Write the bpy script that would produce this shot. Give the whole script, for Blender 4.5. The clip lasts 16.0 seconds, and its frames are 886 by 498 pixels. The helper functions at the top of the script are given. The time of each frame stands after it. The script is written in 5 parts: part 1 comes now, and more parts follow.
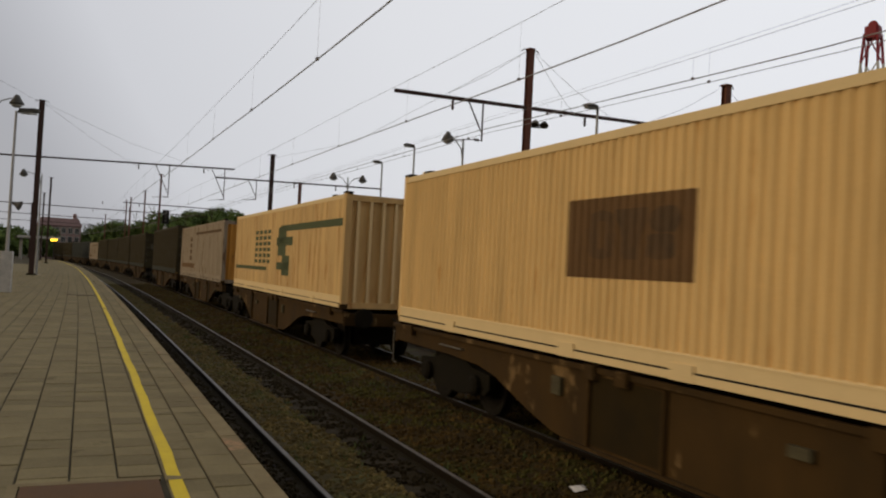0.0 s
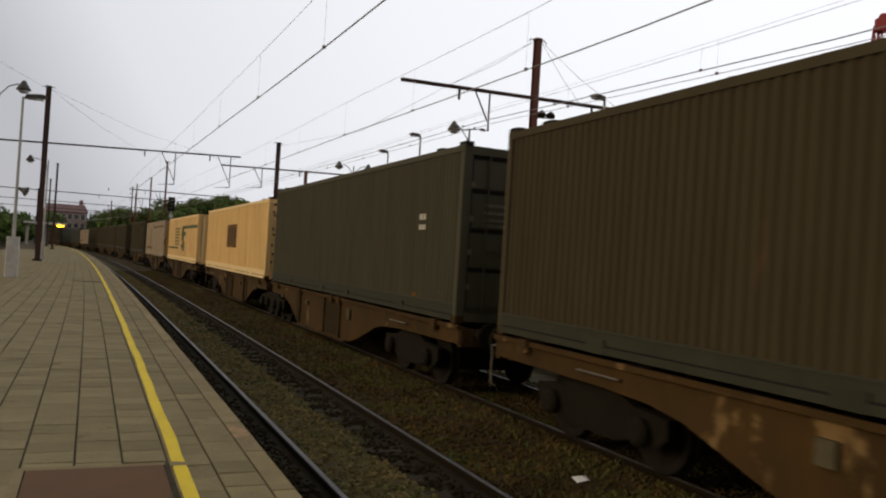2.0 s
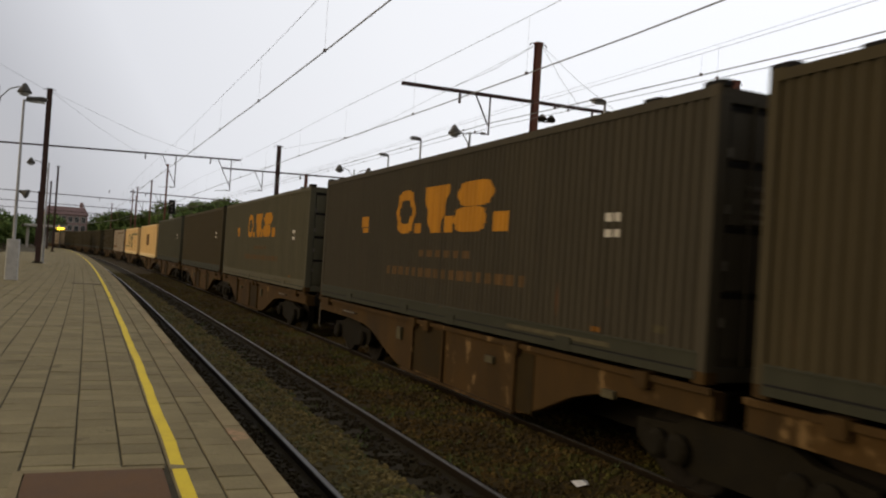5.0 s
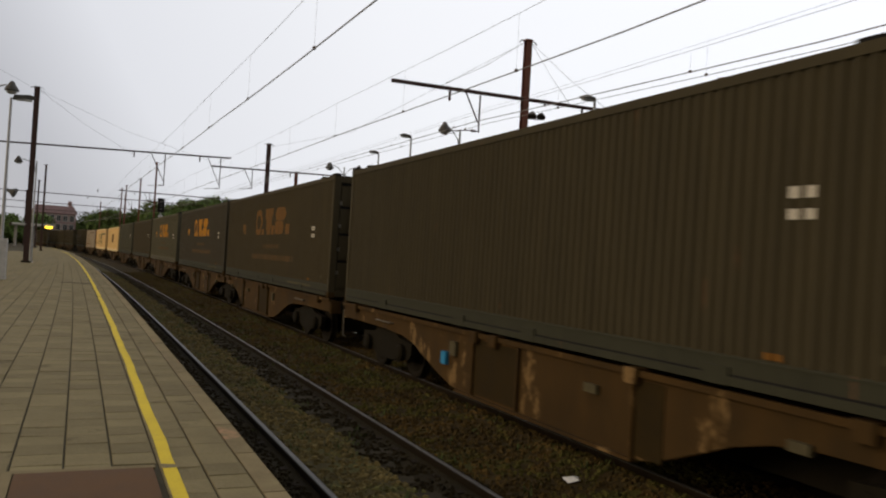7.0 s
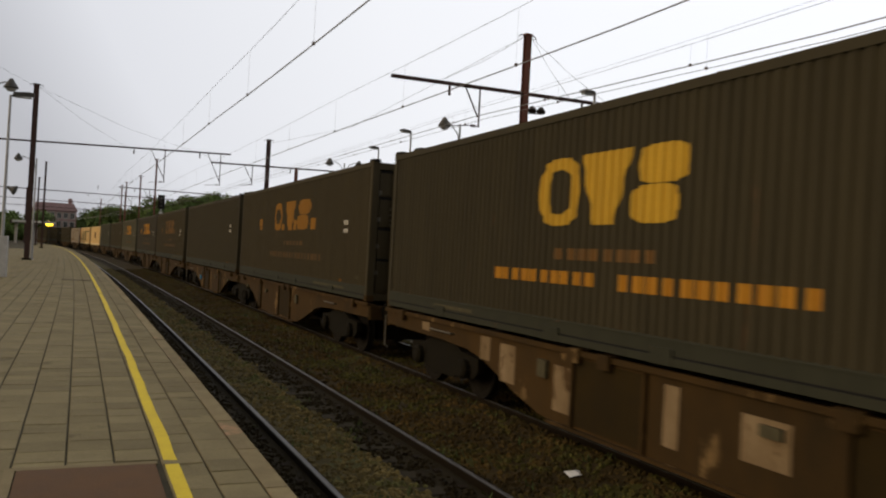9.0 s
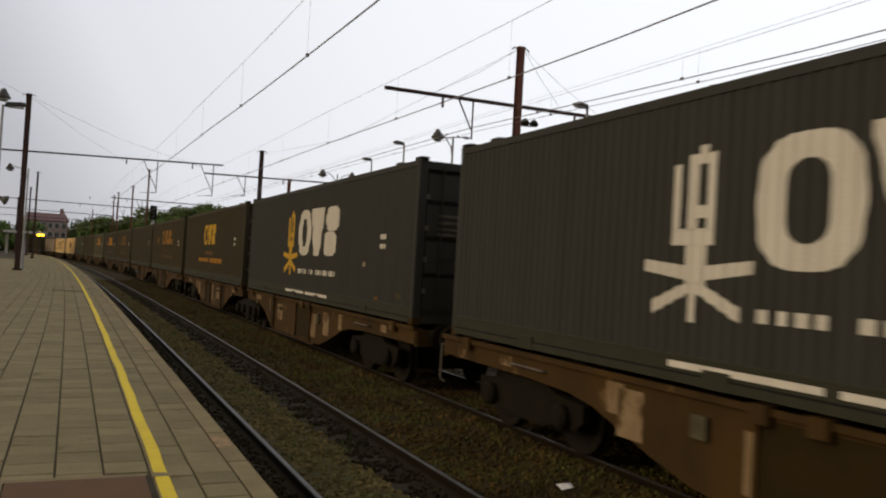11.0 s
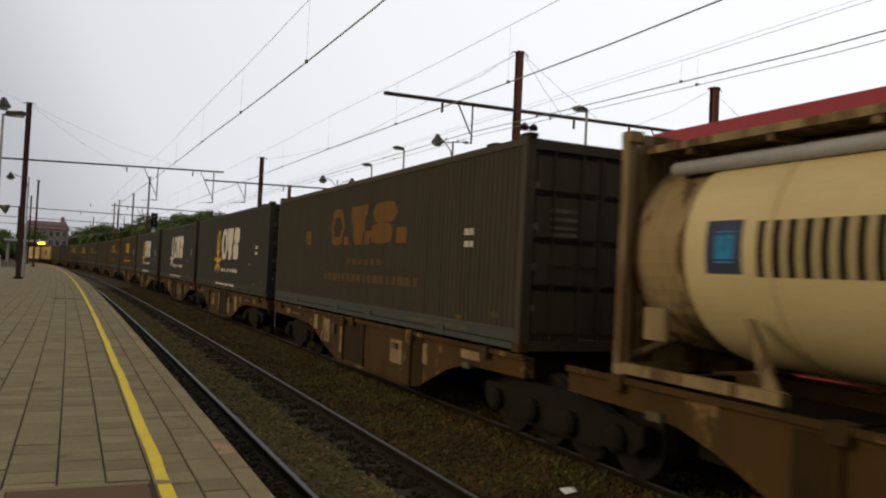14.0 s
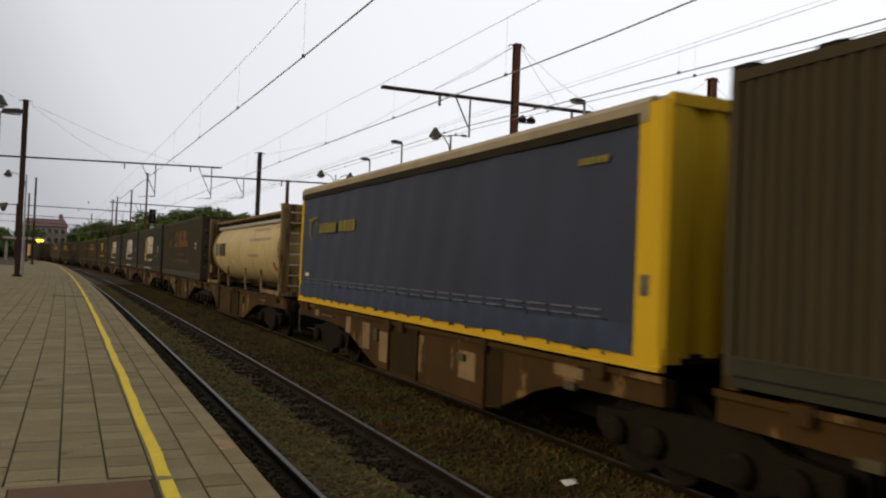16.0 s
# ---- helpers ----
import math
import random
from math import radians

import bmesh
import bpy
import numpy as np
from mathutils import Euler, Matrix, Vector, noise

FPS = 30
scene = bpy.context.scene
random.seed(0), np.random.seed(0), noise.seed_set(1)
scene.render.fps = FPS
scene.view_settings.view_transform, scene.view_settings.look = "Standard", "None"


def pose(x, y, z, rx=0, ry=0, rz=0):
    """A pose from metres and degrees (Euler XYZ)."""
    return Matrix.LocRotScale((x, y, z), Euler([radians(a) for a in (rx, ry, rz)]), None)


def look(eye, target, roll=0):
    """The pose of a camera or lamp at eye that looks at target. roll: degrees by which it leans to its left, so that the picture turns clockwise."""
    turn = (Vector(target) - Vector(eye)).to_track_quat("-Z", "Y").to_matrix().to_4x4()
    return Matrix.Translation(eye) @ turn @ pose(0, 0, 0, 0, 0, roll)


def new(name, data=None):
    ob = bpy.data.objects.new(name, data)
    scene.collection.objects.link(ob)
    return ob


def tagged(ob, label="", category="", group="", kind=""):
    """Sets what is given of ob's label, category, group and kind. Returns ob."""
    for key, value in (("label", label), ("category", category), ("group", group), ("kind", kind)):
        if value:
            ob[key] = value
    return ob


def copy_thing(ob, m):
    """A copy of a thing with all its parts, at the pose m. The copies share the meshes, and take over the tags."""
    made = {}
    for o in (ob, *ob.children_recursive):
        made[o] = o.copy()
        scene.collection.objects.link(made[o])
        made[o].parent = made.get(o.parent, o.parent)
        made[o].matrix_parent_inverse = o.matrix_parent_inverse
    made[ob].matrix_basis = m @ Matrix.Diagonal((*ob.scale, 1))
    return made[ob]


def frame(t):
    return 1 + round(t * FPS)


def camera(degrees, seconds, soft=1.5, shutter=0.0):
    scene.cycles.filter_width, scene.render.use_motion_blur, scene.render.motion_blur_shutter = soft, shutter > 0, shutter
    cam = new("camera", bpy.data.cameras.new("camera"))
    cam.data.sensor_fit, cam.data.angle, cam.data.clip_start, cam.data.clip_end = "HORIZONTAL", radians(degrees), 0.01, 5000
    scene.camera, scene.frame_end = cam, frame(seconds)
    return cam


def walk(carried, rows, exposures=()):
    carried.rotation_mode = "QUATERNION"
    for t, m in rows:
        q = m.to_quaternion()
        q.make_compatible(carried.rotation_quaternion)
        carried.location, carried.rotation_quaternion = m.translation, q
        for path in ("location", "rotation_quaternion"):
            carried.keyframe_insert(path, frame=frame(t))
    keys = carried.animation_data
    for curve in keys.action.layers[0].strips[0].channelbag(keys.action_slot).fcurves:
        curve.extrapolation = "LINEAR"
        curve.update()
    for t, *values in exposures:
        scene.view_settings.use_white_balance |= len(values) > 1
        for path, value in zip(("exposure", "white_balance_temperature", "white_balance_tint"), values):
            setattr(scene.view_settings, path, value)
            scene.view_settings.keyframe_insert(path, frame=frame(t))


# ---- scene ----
cam = camera(58.04, 16.0, soft=2.1, shutter=0.2)
EYE = (-2.973, 0.0, 2.176)
# seconds, tilt, lean, turn
PATH = [
    (0.0, 91.578, -2.936, -24.028),
    (0.5, 91.005, -2.711, -23.896),
    (1.0, 91.026, -2.519, -24.009),
    (1.5, 90.942, -2.761, -23.420),
    (2.0, 90.828, -3.507, -23.679),
    (2.5, 91.044, -3.418, -24.221),
    (3.0, 91.630, -3.703, -23.454),
    (3.5, 91.450, -4.198, -23.297),
    (4.0, 91.236, -3.894, -23.290),
    (6.5, 90.949, -3.537, -24.169),
    (7.0, 90.940, -3.416, -24.340),
    (7.5, 90.892, -3.266, -24.244),
    (8.0, 90.870, -3.208, -24.258),
    (8.5, 90.785, -3.075, -24.350),
    (9.0, 90.589, -3.112, -24.296),
    (11.5, 91.557, -3.297, -24.903),
    (12.0, 91.215, -3.226, -24.786),
    (12.5, 91.417, -3.279, -24.660),
    (13.0, 91.622, -2.640, -24.440),
    (13.5, 92.133, -3.107, -24.699),
    (14.0, 91.798, -2.792, -24.754),
    (14.5, 91.214, -2.336, -24.350),
    (15.0, 90.899, -3.001, -24.327),
    (15.5, 91.038, -3.117, -24.596),
    (16.0, 91.346, -2.248, -24.819),
]
walk(cam, [(t, pose(*EYE, a, b, c)) for t, a, b, c in PATH],
     exposures=[(0.0, -0.30), (0.5, -0.18), (1.0, -0.07), (2.0, 0.0), (16.0, 0.0)])

# ---- light: a hazy evening sky, brightest beyond the train, and a veiled low sun over the platform side ----
SUN_TURN, SUN_RISE = radians(-78), radians(20)
world = bpy.data.worlds.new("evening_sky")
scene.world = world
world.use_nodes = True
wn, wl = world.node_tree.nodes, world.node_tree.links
wn.clear()
w_out = wn.new("ShaderNodeOutputWorld")
w_bg = wn.new("ShaderNodeBackground")
w_sky = wn.new("ShaderNodeTexSky")
w_sky.sky_type = "NISHITA"
w_sky.sun_disc = False
w_sky.sun_elevation = SUN_RISE
w_sky.sun_rotation = SUN_TURN
w_sky.dust_density = 4.0
w_sky.air_density = 1.0
w_mix = wn.new("ShaderNodeMix")
w_mix.data_type = "RGBA"
w_mix.inputs["Factor"].default_value = 0.96
w_co = wn.new("ShaderNodeTexCoord")
w_dot = wn.new("ShaderNodeVectorMath")
w_dot.operation = "DOT_PRODUCT"
w_dot.inputs[1].default_value = (0.80, 0.30, 0.55)
wl.new(w_co.outputs["Generated"], w_dot.inputs[0])
w_map = wn.new("ShaderNodeMapRange")
w_map.inputs["From Min"].default_value, w_map.inputs["From Max"].default_value = -1.0, 1.0
wl.new(w_dot.outputs["Value"], w_map.inputs["Value"])
w_ramp = wn.new("ShaderNodeValToRGB")
w_ramp.color_ramp.interpolation = "LINEAR"
w_ramp.color_ramp.elements[0].position, w_ramp.color_ramp.elements[0].color = 0.30, (0.39, 0.325, 0.225, 1)
w_ramp.color_ramp.elements[1].position, w_ramp.color_ramp.elements[1].color = 0.97, (0.95, 0.965, 1.0, 1)
for w_at, w_tone in ((0.655, (0.475, 0.48, 0.51)), (0.715, (0.72, 0.73, 0.765)), (0.84, (0.86, 0.87, 0.90))):
    w_ramp.color_ramp.elements.new(w_at).color = (*w_tone, 1)
wl.new(w_map.outputs["Result"], w_ramp.inputs["Fac"])
w_gain = wn.new("ShaderNodeMix")
w_gain.data_type = "RGBA"
w_gain.blend_type = "MULTIPLY"
w_gain.inputs["Factor"].default_value = 1.0
w_gain.inputs["B"].default_value = (10.8, 10.8, 10.9, 1)
wl.new(w_ramp.outputs["Color"], w_gain.inputs["A"])
wl.new(w_gain.outputs["Result"], w_mix.inputs["B"])
wl.new(w_sky.outputs["Color"], w_mix.inputs["A"])
wl.new(w_mix.outputs["Result"], w_bg.inputs["Color"])
w_bg.inputs["Strength"].default_value = 0.1
wl.new(w_bg.outputs["Background"], w_out.inputs["Surface"])

sun_data = bpy.data.lights.new("low_sun", "SUN")
sun_data.energy = 1.45
sun_data.angle = radians(30)
sun_data.color = (1.0, 0.80, 0.55)
sun = new("low_sun", sun_data)
sun.matrix_world = look((30 * math.sin(SUN_TURN), 30 * math.cos(SUN_TURN), 30 * math.tan(SUN_RISE)), (0, 0, 0))


# ---- the line of the track: a gentle left-hand curve that tightens far away ----
STEP = 0.5
S_AXIS = np.arange(-320, 560, STEP)


def bend(s):
    a = np.clip(s, 0, 220)
    return 4.785e-4 - 3.427e-6 * a + 1.0908e-7 * a * a / 2


HEAD = np.concatenate([[0], np.cumsum((bend(S_AXIS[1:]) + bend(S_AXIS[:-1])) / 2 * STEP)])
HEAD -= np.interp(0, S_AXIS, HEAD)
LINE_X = np.concatenate([[0], np.cumsum(-(np.sin(HEAD[1:]) + np.sin(HEAD[:-1])) / 2 * STEP)])
LINE_Y = np.concatenate([[0], np.cumsum((np.cos(HEAD[1:]) + np.cos(HEAD[:-1])) / 2 * STEP)])
LINE_X -= np.interp(0, S_AXIS, LINE_X)
LINE_Y -= np.interp(0, S_AXIS, LINE_Y)


def heading(s):
    return float(np.interp(s, S_AXIS, HEAD))


def at(s, d, z=0.0):
    """The place s metres along the line, d metres to its right."""
    h = heading(s)
    return (float(np.interp(s, S_AXIS, LINE_X)) + d * math.cos(h), float(np.interp(s, S_AXIS, LINE_Y)) + d * math.sin(h), z)


def put(s, d, z=0.0, turn=0.0):
    return pose(*at(s, d, z), 0, 0, math.degrees(heading(s)) + turn)


# ---- materials ----
def mat(name, color, rough=0.7, metal=0.0, color2=None, scale=6.0, fine=60.0, amount=0.6, bump=0.15, stretch=(1, 1, 1), spot=None, spot_scale=3.0, spot_at=0.6, per_piece=0.0, vary=0.25, emit=None):
    m = bpy.data.materials.new(name)
    m.use_nodes = True
    nt = m.node_tree
    n, l = nt.nodes, nt.links
    b = n["Principled BSDF"]
    co = n.new("ShaderNodeTexCoord")
    mp = n.new("ShaderNodeMapping")
    mp.inputs["Scale"].default_value = stretch
    l.new(co.outputs["Object"], mp.inputs["Vector"])
    shift = n.new("ShaderNodeObjectInfo")
    far = n.new("ShaderNodeMath")
    far.operation = "MULTIPLY"
    far.inputs[1].default_value = 53.0
    l.new(shift.outputs["Random"], far.inputs[0])
    l.new(far.outputs[0], mp.inputs["Location"])
    n1 = n.new("ShaderNodeTexNoise")
    n1.inputs["Scale"].default_value = scale
    n1.inputs["Detail"].default_value = 6
    n1.inputs["Roughness"].default_value = 0.65
    l.new(mp.outputs["Vector"], n1.inputs["Vector"])
    n2 = n.new("ShaderNodeTexNoise")
    n2.inputs["Scale"].default_value = fine
    n2.inputs["Detail"].default_value = 3
    l.new(co.outputs["Object"], n2.inputs["Vector"])
    c2 = color2 or tuple(c * 0.6 for c in color)
    r = n.new("ShaderNodeValToRGB")
    r.color_ramp.elements[0].position, r.color_ramp.elements[1].position = 0.5 - amount / 2 * 0.6, 0.5 + amount / 2 * 0.6
    r.color_ramp.elements[0].color, r.color_ramp.elements[1].color = (*c2, 1), (*color, 1)
    l.new(n1.outputs["Fac"], r.inputs["Fac"])
    out = r.outputs["Color"]
    if spot:
        n3 = n.new("ShaderNodeTexNoise")
        n3.inputs["Scale"].default_value = spot_scale
        n3.inputs["Detail"].default_value = 5
        n3.inputs["Roughness"].default_value = 0.7
        l.new(mp.outputs["Vector"], n3.inputs["Vector"])
        r3 = n.new("ShaderNodeValToRGB")
        r3.color_ramp.elements[0].position, r3.color_ramp.elements[1].position = spot_at, spot_at + 0.06
        l.new(n3.outputs["Fac"], r3.inputs["Fac"])
        mx = n.new("ShaderNodeMix")
        mx.data_type = "RGBA"
        mx.inputs["B"].default_value = (*spot, 1)
        l.new(r3.outputs["Color"], mx.inputs["Factor"])
        l.new(out, mx.inputs["A"])
        out = mx.outputs["Result"]
    mv = n.new("ShaderNodeMix")
    mv.data_type = "RGBA"
    mv.blend_type = "MULTIPLY"
    mv.inputs["Factor"].default_value = vary
    l.new(out, mv.inputs["A"])
    l.new(n2.outputs["Fac"], mv.inputs["B"])
    out = mv.outputs["Result"]
    if per_piece:
        oi = n.new("ShaderNodeObjectInfo")
        ge = n.new("ShaderNodeNewGeometry")
        ad = n.new("ShaderNodeMath")
        ad.operation = "ADD"
        l.new(oi.outputs["Random"], ad.inputs[0])
        l.new(ge.outputs["Random Per Island"], ad.inputs[1])
        fr = n.new("ShaderNodeMath")
        fr.operation = "FRACT"
        l.new(ad.outputs[0], fr.inputs[0])
        mr = n.new("ShaderNodeMapRange")
        mr.inputs["To Min"].default_value, mr.inputs["To Max"].default_value = 1 - per_piece, 1 + per_piece * 0.5
        l.new(fr.outputs[0], mr.inputs["Value"])
        hs = n.new("ShaderNodeHueSaturation")
        l.new(mr.outputs["Result"], hs.inputs["Value"])
        l.new(out, hs.inputs["Color"])
        out = hs.outputs["Color"]
    l.new(out, b.inputs["Base Color"])
    b.inputs["Metallic"].default_value = metal
    b.inputs["Specular IOR Level"].default_value = 0.5 if rough < 0.5 else 0.12
    rr = n.new("ShaderNodeMapRange")
    rr.inputs["To Min"].default_value, rr.inputs["To Max"].default_value = max(rough - 0.12, 0.05), min(rough + 0.12, 1)
    l.new(n1.outputs["Fac"], rr.inputs["Value"])
    l.new(rr.outputs["Result"], b.inputs["Roughness"])
    if bump:
        bp = n.new("ShaderNodeBump")
        bp.inputs["Strength"].default_value = bump
        bp.inputs["Distance"].default_value = 0.02
        l.new(n2.outputs["Fac"], bp.inputs["Height"])
        l.new(bp.outputs["Normal"], b.inputs["Normal"])
    if emit:
        b.inputs["Emission Color"].default_value = (*emit[:3], 1)
        b.inputs["Emission Strength"].default_value = emit[3]
    return m


STREAK = (1.6, 1.6, 0.18)


def paint(name, color, rust=(0.10, 0.055, 0.03), dirt=0.62, at_=0.66, rough=0.75):
    return mat(name, color, rough, 0, tuple(c * dirt for c in color), 2.2, 45, 0.9, 0.05, STREAK, rust, 2.6, at_, vary=0.15)


M = {
    "gravel": mat("brown_ballast", (0.062, 0.038, 0.0095), 0.95, 0, (0.0294, 0.01959, 0.004185), 1.3, 40, 0.8, 0.9, vary=0.7, spot=(0.06076, 0.0541, 0.00837), spot_scale=0.8, spot_at=0.53),
    "stone": mat("ballast_stone", (0.090, 0.055, 0.015), 0.95, 0, (0.0276, 0.01905, 0.004712), 0.55, 30, 0.6, 0.3, per_piece=0.55, spot=(0.06072, 0.05443, 0.01178), spot_scale=0.75, spot_at=0.50),
    "pale_gravel": mat("grey_green_ballast", (0.105, 0.081, 0.028), 0.95, 0, (0.060, 0.048, 0.018), 1.6, 40, 0.8, 0.9, vary=0.7, spot=(0.085, 0.080, 0.026), spot_scale=1.1, spot_at=0.54),
    "pale_stone": mat("grey_green_stone", (0.165, 0.125, 0.046), 0.95, 0, (0.075, 0.060, 0.024), 0.8, 30, 0.6, 0.3, per_piece=0.5, spot=(0.11, 0.105, 0.036), spot_scale=0.9, spot_at=0.52),
    # dark colour holds the platform edge's shade, and the dark sleeper strip
    "shade_sleeper_gravel": mat("shade_and_sleeper_dark_ballast", (0.034, 0.024, 0.0075), 0.95, 0, (0.014, 0.010, 0.0035), 1.8, 40, 0.8, 0.9, vary=0.7),
    "worn_panel": mat("worn_pale_sill_paint", (0.30, 0.215, 0.125), 0.85, 0, (0.13, 0.082, 0.038), 2.4, 40, 0.9, 0.1, (1, 1, 0.5), (0.075, 0.042, 0.016), 2.2, 0.56),
    "soil": mat("dark_ground", (0.09, 0.085, 0.05), 0.95, 0, (0.045, 0.05, 0.028), 0.15, 6, 0.8, 0.5),
    "sleeper": mat("oily_timber", (0.04, 0.032, 0.018), 0.9, 0, (0.022, 0.018, 0.00975), 5, 40, 0.8, 0.4, (1, 8, 4)),
    "rail_side": mat("rusty_rail", (0.0192, 0.012, 0.0054), 0.9, 0.0, (0.0112, 0.0072, 0.0036), 8, 60, 0.8, 0.2),
    "rail_top": mat("polished_rail_head", (0.165, 0.16, 0.15), 0.5, 0.8, (0.10, 0.092, 0.085), 3, 60, 0.6, 0.03),
    "tile": mat("grey_brown_paving", (0.2371, 0.1955, 0.1045), 0.9, 0, (0.1612, 0.13, 0.0673), 2.2, 70, 0.9, 0.25, per_piece=0.17, vary=0.45, spot=(0.1248, 0.1019, 0.05314), spot_scale=1.7, spot_at=0.62),
    "joint": mat("dark_joint", (0.06, 0.0496, 0.027), 0.95, 0, None, 5, 60, 0.6, 0.4),
    "coping": mat("worn_coping_stone", (0.25, 0.2, 0.108), 0.9, 0, (0.15, 0.115, 0.06), 3, 60, 0.9, 0.3, spot=(0.33, 0.2, 0.112), spot_scale=2.2, spot_at=0.6, per_piece=0.15),
    "wall": mat("near_black_wall", (0.03, 0.025, 0.0135), 0.95, 0, (0.014, 0.012, 0.00675), 2, 30, 0.8, 0.5),
    "yellow": mat("worn_yellow_line", (0.66, 0.50, 0.035), 0.75, 0, (0.50, 0.37, 0.03), 3.5, 60, 0.8, 0.12, spot=(0.33, 0.28, 0.16), spot_scale=7, spot_at=0.72),
    "cover": mat("rusty_brown_plate", (0.115, 0.06076, 0.02584), 0.75, 0.1, (0.0782, 0.04116, 0.01768), 4, 80, 0.8, 0.2),
    "mast": mat("rust_red_mast_steel", (0.19, 0.075, 0.050), 0.75, 0.0, (0.12, 0.055, 0.040), 4, 50, 0.8, 0.1),
    "beam": mat("dark_brown_beam_steel", (0.075, 0.042, 0.034), 0.75, 0.1, (0.045, 0.028, 0.024), 4, 50, 0.8, 0.1),
    "galv": mat("grey_lamp_post", (0.42, 0.42, 0.42), 0.55, 0.3, (0.32, 0.32, 0.32), 3, 50, 0.7, 0.05),
    "lamp_dark": mat("dark_lamp_housing", (0.10, 0.095, 0.085), 0.6, 0.1, None, 5, 40, 0.6, 0.05),
    "lens": mat("cloudy_lamp_glass", (0.45, 0.46, 0.46), 0.25, 0, None, 4, 30, 0.4, 0.02),
    "wire": mat("weathered_copper_wire", (0.32, 0.31, 0.31), 0.6, 0.3, None, 4, 30, 0.5, 0.0),
    "insulator": mat("brown_insulator", (0.09, 0.055, 0.045), 0.35, 0, None, 6, 30, 0.5, 0.0),
    "frame": mat("rusty_wagon_steel", (0.072, 0.039, 0.011), 0.85, 0.0, (0.028, 0.017, 0.0055), 1.1, 40, 0.8, 0.12, (1, 1, 0.55), (0.185, 0.115, 0.048), 1.5, 0.60),
    "dark_sill": mat("dark_brown_sill", (0.0342, 0.0207, 0.004536), 0.85, 0.0, (0.0171, 0.0108, 0.002646), 2.0, 40, 0.9, 0.12),
    "under": mat("near_black_steel", (0.014, 0.011, 0.0055), 0.95, 0.0, (0.007, 0.0055, 0.003), 4, 40, 0.8, 0.2),
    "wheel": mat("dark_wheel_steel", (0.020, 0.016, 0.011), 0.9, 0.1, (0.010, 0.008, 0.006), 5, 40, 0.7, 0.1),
    "tread": mat("bright_wheel_tread", (0.4, 0.39, 0.38), 0.35, 0.9, None, 5, 40, 0.4, 0.02),
    "olive": paint("olive_grey_container_paint", (0.058, 0.048, 0.027)),
    "brown": paint("brown_grey_container_paint", (0.063, 0.050, 0.026)),
    "green": paint("grey_green_container_paint", (0.098, 0.089, 0.056)),
    "slate": paint("slate_container_paint", (0.047, 0.047, 0.041), at_=0.85),
    "char": paint("charcoal_container_paint", (0.062, 0.053, 0.036)),
    "cream": paint("cream_container_paint", (0.84, 0.57, 0.25), (0.56, 0.31, 0.10), 0.64, 0.62),
    "dirty_cream": paint("stained_cream_paint", (0.74, 0.49, 0.21), (0.40, 0.21, 0.07), 0.52, 0.57),
    "cream_rail": paint("pale_cream_rail_paint", (0.74, 0.56, 0.30), (0.40, 0.23, 0.08), 0.90, 0.70),
    "palegrey": paint("pale_grey_container_paint", (0.36, 0.29, 0.21), (0.13, 0.08, 0.045), 0.5, 0.56),
    "darkwagon": paint("dark_brown_wagon_paint", (0.0506, 0.0396, 0.01822), at_=0.8),
    "bluegrey": paint("blue_grey_container_paint", (0.05775, 0.063, 0.05712)),
    "orange_end": paint("orange_end_paint", (0.62, 0.30, 0.06)),
    "sign": mat("faded_pale_label", (0.1042, 0.09024, 0.05158), 0.8, 0, (0.04861, 0.03993, 0.02192), 6, 40, 0.9, 0.03),
    "sign_orange": mat("faded_orange_label", (0.225, 0.099, 0.018), 0.8, 0, (0.135, 0.063, 0.0144), 6, 40, 0.9, 0.03),
    "greygreen": paint("weathered_grey_green_paint", (0.074, 0.070, 0.046)),
    "railgrey": paint("grey_blue_rail_paint", (0.0400, 0.0400, 0.0260)),
    "dull_black": mat("dull_black_finish", (0.016, 0.015, 0.014), 0.8, 0, None, 6, 50, 0.5, 0.05),
    "rod": mat("dull_lock_rod", (0.17, 0.15, 0.12), 0.6, 0.4, None, 6, 50, 0.5, 0.05),
    "orange": mat("faded_orange_lettering", (0.58, 0.27, 0.025), 0.7, 0, (0.36, 0.16, 0.02), 2.5, 40, 0.9, 0.03, STREAK),
    "dim_orange": mat("worn_orange_lettering", (0.24, 0.115, 0.03), 0.8, 0, (0.11, 0.07, 0.035), 2.5, 40, 1.0, 0.03, STREAK),
    "mid_orange": mat("weathered_orange_lettering", (0.40, 0.19, 0.03), 0.75, 0, (0.22, 0.11, 0.025), 2.5, 40, 1.0, 0.03, STREAK),
    "faint_orange": mat("nearly_gone_orange_lettering", (0.155, 0.085, 0.034), 0.8, 0, (0.075, 0.053, 0.028), 2.5, 40, 1.0, 0.03, STREAK),
    "gold": mat("gold_lettering", (0.66, 0.40, 0.04), 0.65, 0, (0.46, 0.27, 0.03), 2.5, 40, 0.9, 0.03, STREAK),
    "white": mat("chalky_white_lettering", (0.72, 0.68, 0.60), 0.7, 0, (0.52, 0.48, 0.42), 3, 40, 0.9, 0.03, STREAK),
    "ghost": mat("brown_patch_paint", (0.19, 0.105, 0.045), 0.7, 0, (0.12, 0.07, 0.032), 1.5, 40, 0.9, 0.03),
    "ghost_dark": mat("ghost_lettering", (0.085, 0.058, 0.035), 0.7, 0, (0.15, 0.085, 0.04), 2, 40, 0.9, 0.03),
    "ne_green": mat("dull_green_marking", (0.10, 0.115, 0.055), 0.7, 0, (0.07, 0.085, 0.04), 3, 40, 0.8, 0.03),
    "red": mat("red_label", (0.42, 0.05, 0.04), 0.6, 0, None, 4, 40, 0.5, 0.03),
